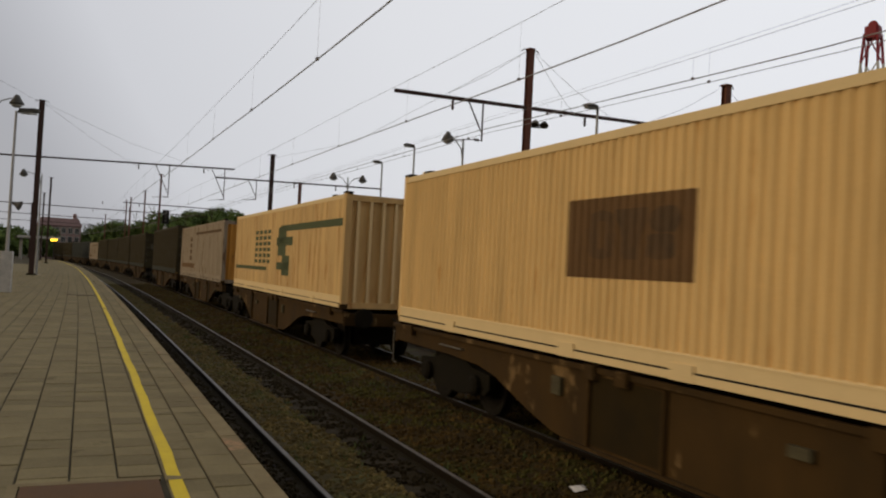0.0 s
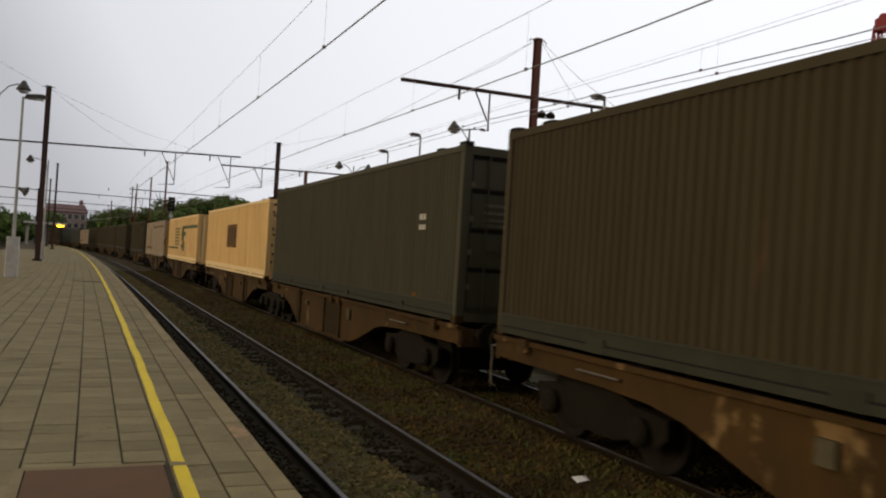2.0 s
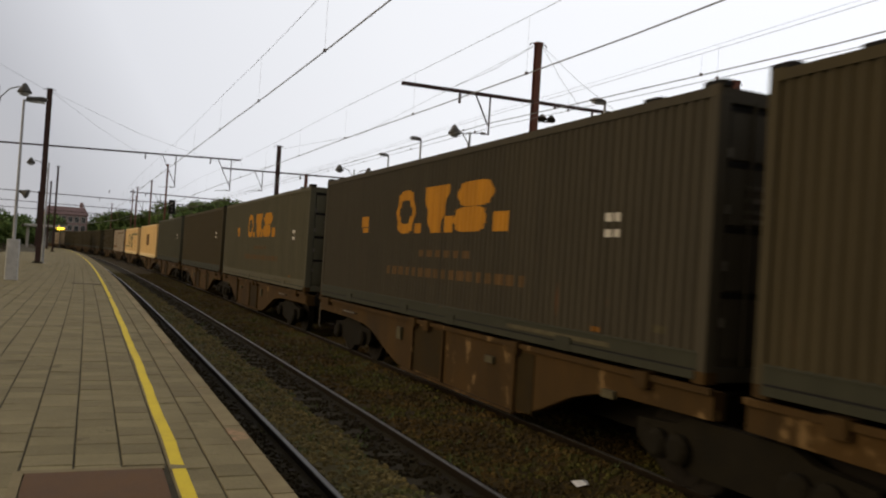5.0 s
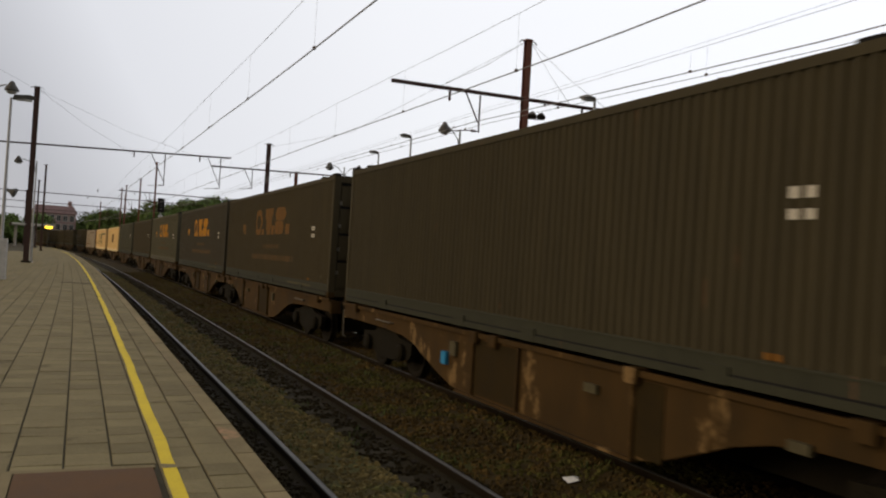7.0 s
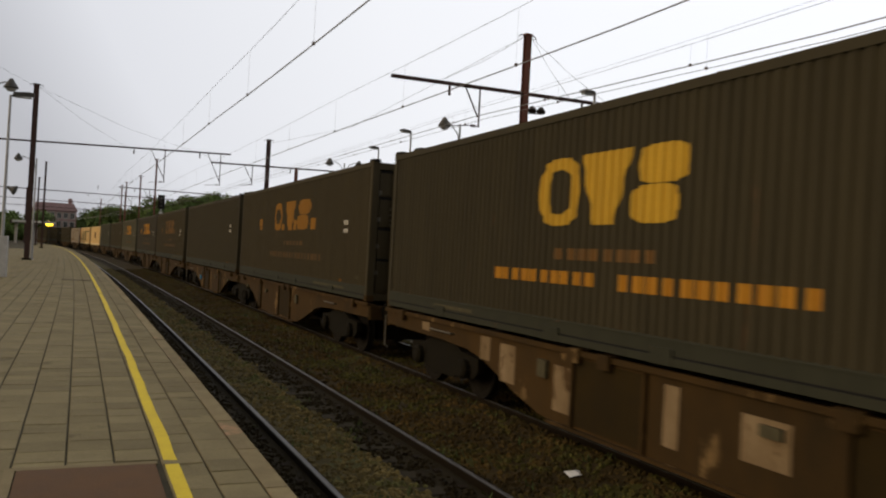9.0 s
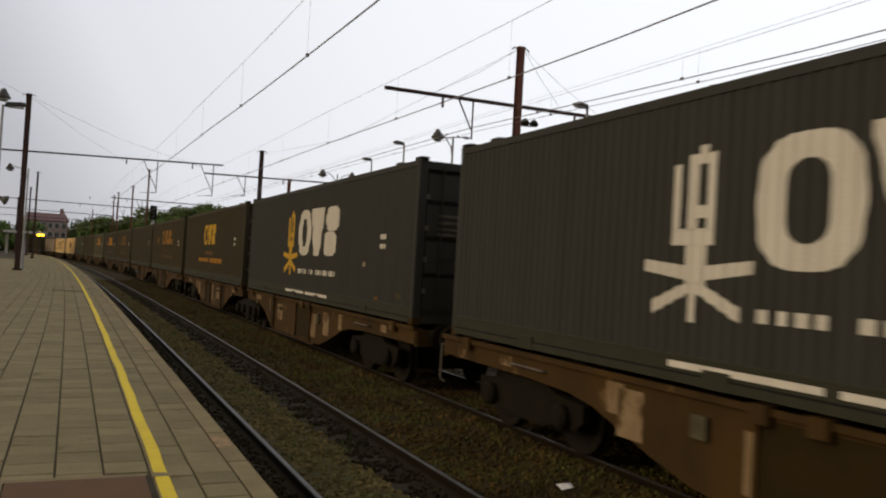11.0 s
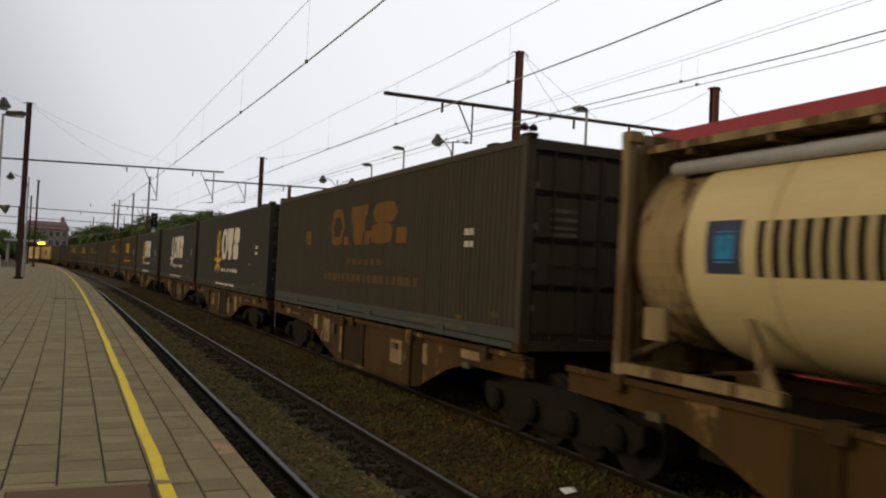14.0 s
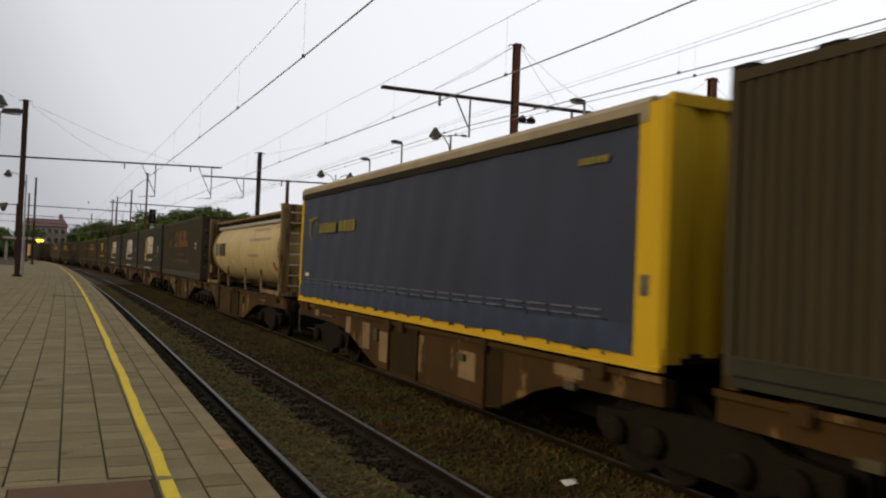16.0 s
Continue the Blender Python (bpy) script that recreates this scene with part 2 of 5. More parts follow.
    "blue_label": mat("blue_label", (0.03, 0.22, 0.45), 0.6, 0, None, 4, 40, 0.5, 0.03),
    "navy": mat("navy_curtain_sheet", (0.042, 0.053, 0.092), 0.55, 0, (0.028, 0.035, 0.060), 0.9, 30, 0.9, 0.08, (1, 1, 0.5)),
    "navy_strap": mat("pale_blue_strap", (0.13, 0.155, 0.22), 0.6, 0, None, 4, 40, 0.7, 0.05),
    "hem": mat("bright_blue_hem_band", (0.042, 0.060, 0.112), 0.6, 0, (0.026, 0.036, 0.066), 3, 40, 0.9, 0.05),
    "curtain_gold": mat("worn_olive_yellow_print", (0.25, 0.21, 0.03), 0.7, 0, (0.10, 0.095, 0.04), 4, 40, 0.9, 0.03),
    "yellow_steel": paint("yellow_swap_body_steel", (0.6192, 0.4042, 0.02), (0.215, 0.1032, 0.024), 0.75, 0.68),
    "sheet_roof": mat("beige_tarpaulin_roof", (0.37, 0.32, 0.23), 0.7, 0, (0.22, 0.18, 0.125), 1.6, 40, 0.9, 0.08),
    "tank": mat("cream_tank_cladding", (0.52, 0.43, 0.235), 0.55, 0.0, (0.40, 0.32, 0.16), 1.2, 50, 0.9, 0.03, (1, 0.4, 1), (0.30, 0.21, 0.10), 1.2, 0.66),
    "tank_frame": paint("weathered_beige_frame", (0.27, 0.20, 0.10), (0.085, 0.05, 0.022), 0.5, 0.50),
    "loco": mat("dark_red_locomotive_paint", (0.27, 0.035, 0.045), 0.5, 0, (0.20, 0.028, 0.034), 2, 40, 0.8, 0.03),
    "loco_orange": mat("orange_warning_paint", (0.75, 0.27, 0.03), 0.5, 0, None, 3, 40, 0.4, 0.03),
    "glass": mat("dark_window_glass", (0.03, 0.035, 0.04), 0.08, 0, None, 2, 20, 0.3, 0.0, vary=0.0),
    "leaf": mat("dark_summer_leaf", (0.115, 0.165, 0.040), 0.8, 0, (0.060, 0.095, 0.024), 0.35, 3, 0.8, 0.0, per_piece=0.4),
    "bark": mat("grey_brown_bark", (0.09, 0.07, 0.05), 0.95, 0, None, 4, 30, 0.8, 0.5),
    # the far house's brick and roof colours include the haze of distance
    "brick": mat("haze_paled_brick", (0.33, 0.21, 0.20), 0.9, 0, (0.25, 0.165, 0.155), 1, 12, 0.8, 0.2),
    "slateroof": mat("haze_greyed_roof_tile", (0.20, 0.13, 0.125), 0.85, 0, None, 1, 12, 0.8, 0.2),
    "trim": mat("off_white_trim", (0.62, 0.60, 0.56), 0.7, 0, None, 2, 20, 0.6, 0.05),
    "signal": mat("glowing_yellow_signal", (0.9, 0.6, 0.05), 0.4, emit=(1.0, 0.62, 0.03, 5.0)),
    "paper": mat("crumpled_white_paper", (0.75, 0.73, 0.70), 0.8, 0, None, 8, 40, 0.5, 0.1),
    "car_white": mat("white_van_paint", (0.7, 0.7, 0.7), 0.35, 0, None, 2, 20, 0.3, 0.0),
    "car_dark": mat("dark_car_paint", (0.05, 0.055, 0.07), 0.3, 0, None, 2, 20, 0.3, 0.0),
    "rubber": mat("black_rubber", (0.02, 0.02, 0.02), 0.85, 0, None, 6, 40, 0.5, 0.05),
    "weed": mat("trackside_weed_leaf", (0.075, 0.095, 0.03), 0.85, 0, (0.05, 0.065, 0.022), 2, 20, 0.8, 0.0, per_piece=0.3),
}


# ---- building blocks ----
class Shape:
    """Vertices and faces of one mesh."""

    def __init__(self):
        self.v, self.f = [], []

    def quad(self, *p):
        i = len(self.v)
        self.v += p
        self.f.append(tuple(range(i, i + len(p))))

    def box(self, x0, x1, y0, y1, z0, z1, c=0.0):
        """A box with its upright edges chamfered by c."""
        if c <= 0:
            ring = [(x0, y0), (x1, y0), (x1, y1), (x0, y1)]
        else:
            ring = [(x0 + c, y0), (x1 - c, y0), (x1, y0 + c), (x1, y1 - c), (x1 - c, y1), (x0 + c, y1), (x0, y1 - c), (x0, y0 + c)]
        self.prism([(x, y, z0) for x, y in ring], (0, 0, z1 - z0))
        return self

    def prism(self, ring, off):
        n, i = len(ring), len(self.v)
        self.v += [tuple(p) for p in ring] + [(p[0] + off[0], p[1] + off[1], p[2] + off[2]) for p in ring]
        self.f.append(tuple(reversed(range(i, i + n))))
        self.f.append(tuple(range(i + n, i + 2 * n)))
        for k in range(n):
            j = (k + 1) % n
            self.f.append((i + k, i + j, i + n + j, i + n + k))
        return self

    def tube(self, pts, r, n=8, cap=True, r2=None):
        pts = [Vector(p) for p in pts]
        base = len(self.v)
        for k, p in enumerate(pts):
            t = (pts[min(k + 1, len(pts) - 1)] - pts[max(k - 1, 0)]).normalized()
            u = t.cross(Vector((0, 0, 1)) if abs(t.z) < 0.9 else Vector((0, 1, 0))).normalized()
            w = t.cross(u)
            q = r if r2 is None else r + (r2 - r) * k / (len(pts) - 1)
            for a in range(n):
                b = 2 * math.pi * a / n
                self.v.append(tuple(p + u * q * math.cos(b) + w * q * math.sin(b)))
        for k in range(len(pts) - 1):
            for a in range(n):
                b = (a + 1) % n
                i, j = base + k * n, base + (k + 1) * n
                self.f.append((i + a, i + b, j + b, j + a))
        if cap:
            self.f.append(tuple(reversed(range(base, base + n))))
            e = base + (len(pts) - 1) * n
            self.f.append(tuple(range(e, e + n)))
        return self

    def lathe(self, profile, center, axis, n=24):
        """profile: (along, radius) pairs."""
        a = Vector(axis).normalized()
        u = a.cross(Vector((0, 0, 1)) if abs(a.z) < 0.9 else Vector((1, 0, 0))).normalized()
        w = a.cross(u)
        base, c = len(self.v), Vector(center)
        for al, r in profile:
            for k in range(n):
                b = 2 * math.pi * k / n
                self.v.append(tuple(c + a * al + u * r * math.cos(b) + w * r * math.sin(b)))
        for k in range(len(profile) - 1):
            for q in range(n):
                e = (q + 1) % n
                i, j = base + k * n, base + (k + 1) * n
                self.f.append((i + q, i + e, j + e, j + q))
        self.f.append(tuple(reversed(range(base, base + n))))
        e = base + (len(profile) - 1) * n
        self.f.append(tuple(range(e, e + n)))
        return self

    def mesh(self, name, material, smooth=False):
        me = bpy.data.meshes.new(name)
        me.from_pydata(self.v, [], self.f)
        me.materials.append(material)
        me.update()
        bm = bmesh.new()
        bm.from_mesh(me)
        bmesh.ops.recalc_face_normals(bm, faces=bm.faces)
        bm.to_mesh(me)
        bm.free()
        if smooth:
            me.shade_smooth()
        return me


def part(name, shape, material, parent=None, label="", smooth=False):
    me = shape if isinstance(shape, bpy.types.Mesh) else shape.mesh(name, material, smooth)
    ob = new(name, me)
    if parent:
        ob.parent = parent
    if label:
        ob["label"] = label
    return ob


def thing(name, label, category, group="", kind=""):
    return tagged(new(name), label, category, group, kind)


def sweep(section, s0, s1, step=1.0, closed=True):
    """Carries a section of (d, z) pairs along the line."""
    g = Shape()
    n = len(section)
    ss = list(np.arange(s0, s1, step)) + [s1]
    for s in ss:
        g.v += [at(s, d, z) for d, z in section]
    for k in range(len(ss) - 1):
        for q in range(n if closed else n - 1):
            e = (q + 1) % n
            g.f.append((k * n + q, k * n + e, k * n + n + e, k * n + n + q))
    if closed:
        g.f.append(tuple(range(n)))
        e = (len(ss) - 1) * n
        g.f.append(tuple(reversed(range(e, e + n))))
    return g


# ---- ground and tracks ----
BED = [(-1.62, -0.40), (-1.60, -0.30), (-1.38, -0.28), (-1.31, -0.120), (-0.86, -0.115), (-0.70, -0.085), (-0.10, -0.095), (0.25, -0.138), (0.60, -0.125), (0.70, -0.10), (0.84, -0.07), (1.6, -0.06), (2.1, -0.02), (2.35, 0.03), (2.55, 0.03), (2.78, -0.10), (5.4, -0.14), (5.6, -0.22), (9.0, -0.20), (9.1, -0.40)]


def bed_z(d):
    return float(np.interp(d, [a for a, b in BED], [b for a, b in BED]))


def ground():
    g = Shape()
    g.quad((-2500, -2500, -0.42), (2500, -2500, -0.42), (2500, 2500, -0.42), (-2500, 2500, -0.42))
    tagged(part("ground", g, M["soil"]), "dark weedy soil round the railway yard", "ground", kind="structure")
    g = sweep(BED, -120, 330, 2.0)
    me = g.mesh("ballast_bed", M["gravel"])
    me.materials.append(M["pale_gravel"])
    me.materials.append(M["shade_sleeper_gravel"])
    # 2: shade painted beside the platform, and the dark strip at the right rail
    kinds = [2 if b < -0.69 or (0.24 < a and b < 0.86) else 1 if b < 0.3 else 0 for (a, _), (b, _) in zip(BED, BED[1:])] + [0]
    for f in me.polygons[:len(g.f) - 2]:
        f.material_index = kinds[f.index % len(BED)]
    tagged(part("ballast_bed", me, None), "brown crushed-stone ballast between the tracks", "ballast", kind="structure")
    g = sweep([(12.9, -0.40), (13.0, -0.20), (22, -0.20), (22.4, -0.40)], -60, 330, 3.0)
    tagged(part("ballast_bed", g, M["gravel"]), "brown ballast beyond the far platform", "ballast", kind="structure")
    g = sweep([(-17, -0.40), (-16.6, -0.20), (-9.0, -0.20), (-8.98, -0.40)], -60, 330, 3.0)
    tagged(part("ballast_bed", g, M["gravel"]), "brown ballast behind the platform", "ballast", kind="structure")


RAIL = [(-0.07, -0.165), (0.07, -0.165), (0.07, -0.152), (0.012, -0.135), (0.012, -0.045), (0.036, -0.035), (0.036, -0.006), (-0.036, -0.006), (-0.036, -0.035), (-0.012, -0.045), (-0.012, -0.135), (-0.07, -0.152)]


def railway_track(d0, label, s0=-100, s1=330, near=False):
    t = thing("railway_track", label, "railway track", "tracks", "structure")
    for side in (-0.7535, 0.7535):
        r = part("rail", sweep([(d0 + side + a, z) for a, z in RAIL], s0, s1, 1.0 if near else 3.0), M["rail_side"], t)
        part("rail_head", sweep([(d0 + side + a, z) for a, z in ((-0.026, -0.0055), (0.026, -0.0055), (0.026, -0.001), (0.018, 0.002), (-0.018, 0.002), (-0.026, -0.001))], s0, s1, 1.0 if near else 3.0), M["rail_top"], r, "worn bright running surface")
    g = Shape().box(-1.3, 1.3, -0.13, 0.13, -0.30, -0.128, 0.015)
    me = g.mesh("sleeper", M["sleeper"])
    rest = Shape()
    k = 0
    for s in np.arange(-6 if near else 0, s1 if near else 0, 0.6):
        if near and s < 60:
            ob = part("sleeper", me, None, t)
            ob.matrix_basis = put(s, d0, random.uniform(-0.006, 0.004), random.uniform(-0.6, 0.6))
            if s < 40:
                for e in (-0.7535, 0.7535):
                    for q in (-0.11, 0.11):
                        rest.box(*[v for a, b in zip((e + q, 0), (0.045, 0.06)) for v in (a - b, a + b)], -0.130, -0.105)
                        nv = 8
                        m = put(s, d0)
                        rest.v[-nv:] = [tuple(m @ Vector(p)) for p in rest.v[-nv:]]
        k += 1
    if near:
        far = Shape()
        for s in np.arange(60, 200, 0.6):
            far.box(-1.3, 1.3, -0.13, 0.13, -0.30, -0.130)
            m = put(s, d0)
            far.v[-8:] = [tuple(m @ Vector(p)) for p in far.v[-8:]]
        tagged(part("far_sleepers", far, M["sleeper"], t), kind="stuff")
        tagged(part("rail_fastenings", rest, M["rail_side"], t), kind="stuff")
    return t


def stones():
    """Loose ballast stones and weeds near the platform."""
    rng = np.random.default_rng(5)
    g, pale, dark_stones = Shape(), Shape(), Shape()
    base = np.array([(-1, -1, -0.6), (1, -1, -0.7), (1.1, 1, -0.6), (-1, 1.1, -0.5), (-0.6, -0.5, 0.6), (0.6, -0.6, 0.7), (0.5, 0.6, 0.55), (-0.55, 0.5, 0.65)])
    faces = [(0, 1, 5, 4), (1, 2, 6, 5), (2, 3, 7, 6), (3, 0, 4, 7), (4, 5, 6, 7)]
    n = 0
    while n < 56000:
        s = 2.0 + 64 * rng.random() ** 2.3
        d = rng.uniform(-1.58, 5.3)
        if abs(abs(d) - 0.7535) < 0.09:
            continue
        if 2.2 < d and s < 3.5:
            continue
        on_sleeper = abs(((s + 6) / 0.6) - round((s + 6) / 0.6)) < 0.2 and 0.1 < d < 0.72
        if on_sleeper and rng.random() < 0.75:
            continue
        r = rng.uniform(0.014, 0.032)
        a = rng.uniform(0, 6.28)
        c, q = math.cos(a), math.sin(a)
        p = base * (r * rng.uniform(0.7, 1.3, 3)) + rng.normal(0, r * 0.15, (8, 3))
        x, y, z = at(s, d, (max(-0.124, bed_z(d)) if on_sleeper else bed_z(d)) + r * 0.35)
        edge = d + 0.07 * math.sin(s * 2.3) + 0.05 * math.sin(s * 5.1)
        # the darkest pile repeats the painted platform shade and the sleeper strip
        pile = dark_stones if d < -0.82 or 0.22 < edge < 0.86 else pale if edge < 0.3 else g
        i = len(pile.v)
        pile.v += [(x + c * u - q * w, y + q * u + c * w, z + h) for u, w, h in p]
        pile.f += [tuple(i + e for e in f) for f in faces]
        n += 1
    for name, piles, key, label in (("ballast_stones", g, "stone", "loose brown ballast stones"), ("pale_ballast_stones", pale, "pale_stone", "loose grey-green ballast stones between the rails"), ("oily_ballast_stones", dark_stones, "shade_sleeper_gravel", "ballast stones coloured dark for the platform's shade and the sleeper strip")):
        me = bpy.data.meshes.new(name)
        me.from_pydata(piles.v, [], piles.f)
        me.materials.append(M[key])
        tagged(new(name, me), label, "ballast", kind="stuff")
    w = Shape()
    for k in range(150):
        s, d = rng.uniform(5, 26), rng.choice([rng.normal(1.15, 0.25), rng.normal(0, 0.35), rng.normal(2.2, 0.15)])
        for b in range(9):
            a, h = rng.uniform(0, 6.28), rng.uniform(0.03, 0.10)
            x, y, z = at(s + rng.normal(0, 0.05), d + rng.normal(0, 0.05), bed_z(d))
            e = (x + math.cos(a) * h * 0.7, y + math.sin(a) * h * 0.7, z + h)
            w.quad((x - 0.012 * math.sin(a), y + 0.012 * math.cos(a), z), (x + 0.012 * math.sin(a), y - 0.012 * math.cos(a), z), e)
    tagged(part("weeds", w, M["weed"]), "small green weeds between the ballast stones", "weeds", kind="stuff")


HP = 0.674
JOINTS = [-1.85, -2.12, -2.40, -2.69, -2.99, -3.31]
while JOINTS[-1] > -9.0:
    JOINTS.append(JOINTS[-1] - 0.305)


def platform():
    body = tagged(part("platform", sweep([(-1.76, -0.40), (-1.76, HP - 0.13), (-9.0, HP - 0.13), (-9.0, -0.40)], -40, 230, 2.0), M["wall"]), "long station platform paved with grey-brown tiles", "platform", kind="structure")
    part("tile_bed", sweep([(-1.80, HP - 0.13), (-1.80, HP - 0.010), (-9.0, HP - 0.010), (-9.0, HP - 0.13)], -40, 230, 2.0), M["joint"], body, "dark joints between the paving tiles")
    # coping stones along the edge
    rng = np.random.default_rng(3)
    rest = Shape()
    for k in range(-8, 215):
        s0 = k * 1.0 + 0.006
        ring = lambda q: [at(s0, -1.845, q), at(s0 + 0.988, -1.845, q), at(s0 + 0.988, -1.685 - 0.012, q), at(s0, -1.685 - 0.012, q)]
        g = rest if k > 60 else Shape()
        z0, z1 = HP - 0.15, HP + rng.uniform(-0.004, 0.003)
        i = len(g.v)
        g.v += [at(s0, -1.845, z0), at(s0 + 0.988, -1.845, z0), at(s0 + 0.988, -1.685, z0), at(s0, -1.685, z0)]
        g.v += [at(s0, -1.845, z1), at(s0 + 0.988, -1.845, z1), at(s0 + 0.988, -1.70, z1), at(s0, -1.70, z1), at(s0 + 0.988, -1.685, z1 - 0.018), at(s0, -1.685, z1 - 0.018)]
        g.f += [tuple(i + e for e in f) for f in ((3, 2, 1, 0), (4, 5, 6, 7), (7, 6, 8, 9), (9, 8, 2, 3), (0, 1, 5, 4), (1, 2, 8, 6, 5), (3, 0, 4, 7, 9))]
        if k <= 60:
            part("coping_stone", g, M["coping"], body)
    tagged(part("far_coping_stones", rest, M["coping"], body), kind="stuff")
    # the yellow safety line, painted by hand and slightly wavy
    g = Shape()
    ss = np.arange(1.5, 190, 0.5)
    for s in ss:
        o = -0.02 * max(0.0, 1 - s / 9) + 0.005 * math.sin(s * 1.3) + 0.004 * math.sin(s * 2.9 + 1)
        g.v += [at(s, -2.375 + o, HP + 0.0045), at(s, -2.285 + o + 0.004 * math.sin(s * 5), HP + 0.0045)]
    g.f = [(2 * k, 2 * k + 1, 2 * k + 3, 2 * k + 2) for k in range(len(ss) - 1)]
    part("yellow_line", g, M["yellow"], body, "worn yellow safety line along the platform edge")
    # brown steel cover let into the paving
    g = Shape()
    g.prism([at(2.2, -3.27, HP - 0.02), at(2.2, -2.44, HP - 0.02), at(5.70, -2.44, HP - 0.02), at(5.70, -3.27, HP - 0.02)], (0, 0, 0.026))
    part("cover_plate", g, M["cover"], body, "flat rusty brown steel cover plate")
    g = Shape()
    for a, b, c, e in ((2.2, 5.78, -3.34, -3.28), (5.71, 5.78, -3.28, -2.425)):
        g.prism([at(a, c, HP - 0.02), at(a, e, HP - 0.02), at(b, e, HP - 0.02), at(b, c, HP - 0.02)], (0, 0, 0.024))
    part("cover_frame", g, M["coping"], body)
    part("drain_slot", Shape().prism([at(30.75, -3.36, HP - 0.02), at(30.75, -2.42, HP - 0.02), at(31.05, -2.42, HP - 0.02), at(31.05, -3.36, HP - 0.02)], (0, 0, 0.027)), M["joint"], body, "dark drain slot across the paving")


def platform_tiles(body):
    """Paving tiles: those beside the cover plate as single pieces, all the others joined."""
    rng = np.random.default_rng(11)
    rest_v, rest_f, count = [], [], 0
    for j in range(len(JOINTS) - 1):
        d1, d0 = JOINTS[j] - 0.007, JOINTS[j + 1] + 0.007
        s = 1.2 + rng.uniform(0, 0.3)
        while s < (150 if j < 14 else 95):
            ln = 0.30 if s < 60 else 0.9
            a, b = s + 0.0008, s + ln - (0.0008 if rng.random() < 0.7 else rng.uniform(0.003, 0.009))
            s += ln
            if d1 < -2.38 and d0 > -3.35 and a < 5.79:
                if b < 5.86:
                    continue
                a = 5.79
            z = HP + rng.normal(0, 0.0016)
            tl = rng.normal(0, 0.0012, 4)
            c = 0.004
            low = HP - 0.03
            P = [at(a, d0, low), at(b, d0, low), at(b, d1, low), at(a, d1, low),
                 at(a, d0, z - c), at(b, d0, z - c), at(b, d1, z - c), at(a, d1, z - c),
                 at(a + c, d0 + c, z + tl[0]), at(b - c, d0 + c, z + tl[1]), at(b - c, d1 - c, z + tl[2]), at(a + c, d1 - c, z + tl[3])]
            F = [(0, 1, 5, 4), (1, 2, 6, 5), (2, 3, 7, 6), (3, 0, 4, 7), (4, 5, 9, 8), (5, 6, 10, 9), (6, 7, 11, 10), (7, 4, 8, 11), (8, 9, 10, 11)]
            if 4.6 < a < 11.5 and d1 > -4.6 and count < 290:
                me = bpy.data.meshes.new("paving_tile")
                me.from_pydata(P, [], F)
                me.materials.append(M["tile"])
                part("paving_tile", me, None, body)
                count += 1
            else:
                i = len(rest_v)
                rest_v += P
                rest_f += [tuple(i + e for e in f) for f in F]
    me = bpy.data.meshes.new("paving")
    me.from_pydata(rest_v, [], rest_f)
    me.materials.append(M["tile"])
    tagged(part("paving", me, None, body), kind="stuff")


def far_platforms():
    g = sweep([(9.1, -0.40), (9.1, 0.64), (12.9, 0.64), (12.9, -0.40)], -60, 230, 3.0)
    tagged(part("far_platform", g, M["wall"]), "narrow far island platform with lamps and masts", "platform", kind="structure")


# ---- overhead line ----
SAG = 0.10


def contact_line(d, z_wire, z_top, spans, label, r=0.009, s_end=320):
    t = thing("overhead_line", label, "overhead wire", "overhead lines")
    a, b = spans
    pts = [at(s, d + 0.12 * math.sin(s / 31.5 * math.pi), z_wire(s)) for s in np.arange(a, s_end, 3.0)]
    part("contact_wire", Shape().tube(pts, r, 6), M["wire"], t)
    ptm, sup = [], []
    for s in np.arange(a, s_end, 3.0):
        u = ((s - b) / 31.5) % 1.0
        ptm.append(at(s, d + 0.12 * math.sin(s / 31.5 * math.pi), z_top(s) - SAG * 4 * u * (1 - u)))
    part("messenger_wire", Shape().tube(ptm, r * 0.4, 6), M["wire"], t)
    k = 0
    for s in np.arange(a, 110, 5.25):
        u = ((s - b) / 31.5) % 1.0
        z1 = z_top(s) - SAG * 4 * u * (1 - u)
        dd = d + 0.12 * math.sin(s / 31.5 * math.pi)
        dr = part("dropper", Shape().tube([at(s, dd, z_wire(s)), at(s, dd, z1)], 0.0019, 5), M["wire"], t)
        x, y, z = at(s, dd, z_wire(s))
        part("clip", Shape().box(x - 0.022, x + 0.022, y - 0.03, y + 0.03, z - 0.012, z + 0.035, 0.006), M["insulator"], dr)
    return t


def mast(s, d, base, top, label, w=0.19, mat_key="mast"):
    """A steel I-section mast with end cap and anchor wires."""
    t = thing("catenary_mast", label, "catenary mast", "catenary masts")
    t.matrix_basis = put(s, d, base)
    h = top - base
    g = Shape()
    f = w / 2
    ring = [(-f, -f), (f, -f), (f, -f + 0.02), (0.012, -f + 0.02), (0.012, f - 0.02), (f, f - 0.02), (f, f), (-f, f), (-f, f - 0.02), (-0.012, f - 0.02), (-0.012, -f + 0.02), (-f, -f + 0.02)]
    g.prism([(x, y, 0) for x, y in ring], (0, 0, h))
    part("shaft", g, M[mat_key], t)
    part("cap", Shape().box(-f - 0.025, f + 0.025, -f - 0.025, f + 0.025, h, h + 0.05, 0.02), M[mat_key], t)
    for e in (-1, 1):
        part("anchor_horn", Shape().tube([(e * f, 0, h - 0.02), (e * (f + 0.14), 0, h + 0.02), (e * (f + 0.22), 0, h - 0.07)], 0.018, 6), M["beam"], t)
    part("footing", Shape().box(-0.26, 0.26, -0.26, 0.26, -0.02, 0.10, 0.04), M["wall"], t)
    return t


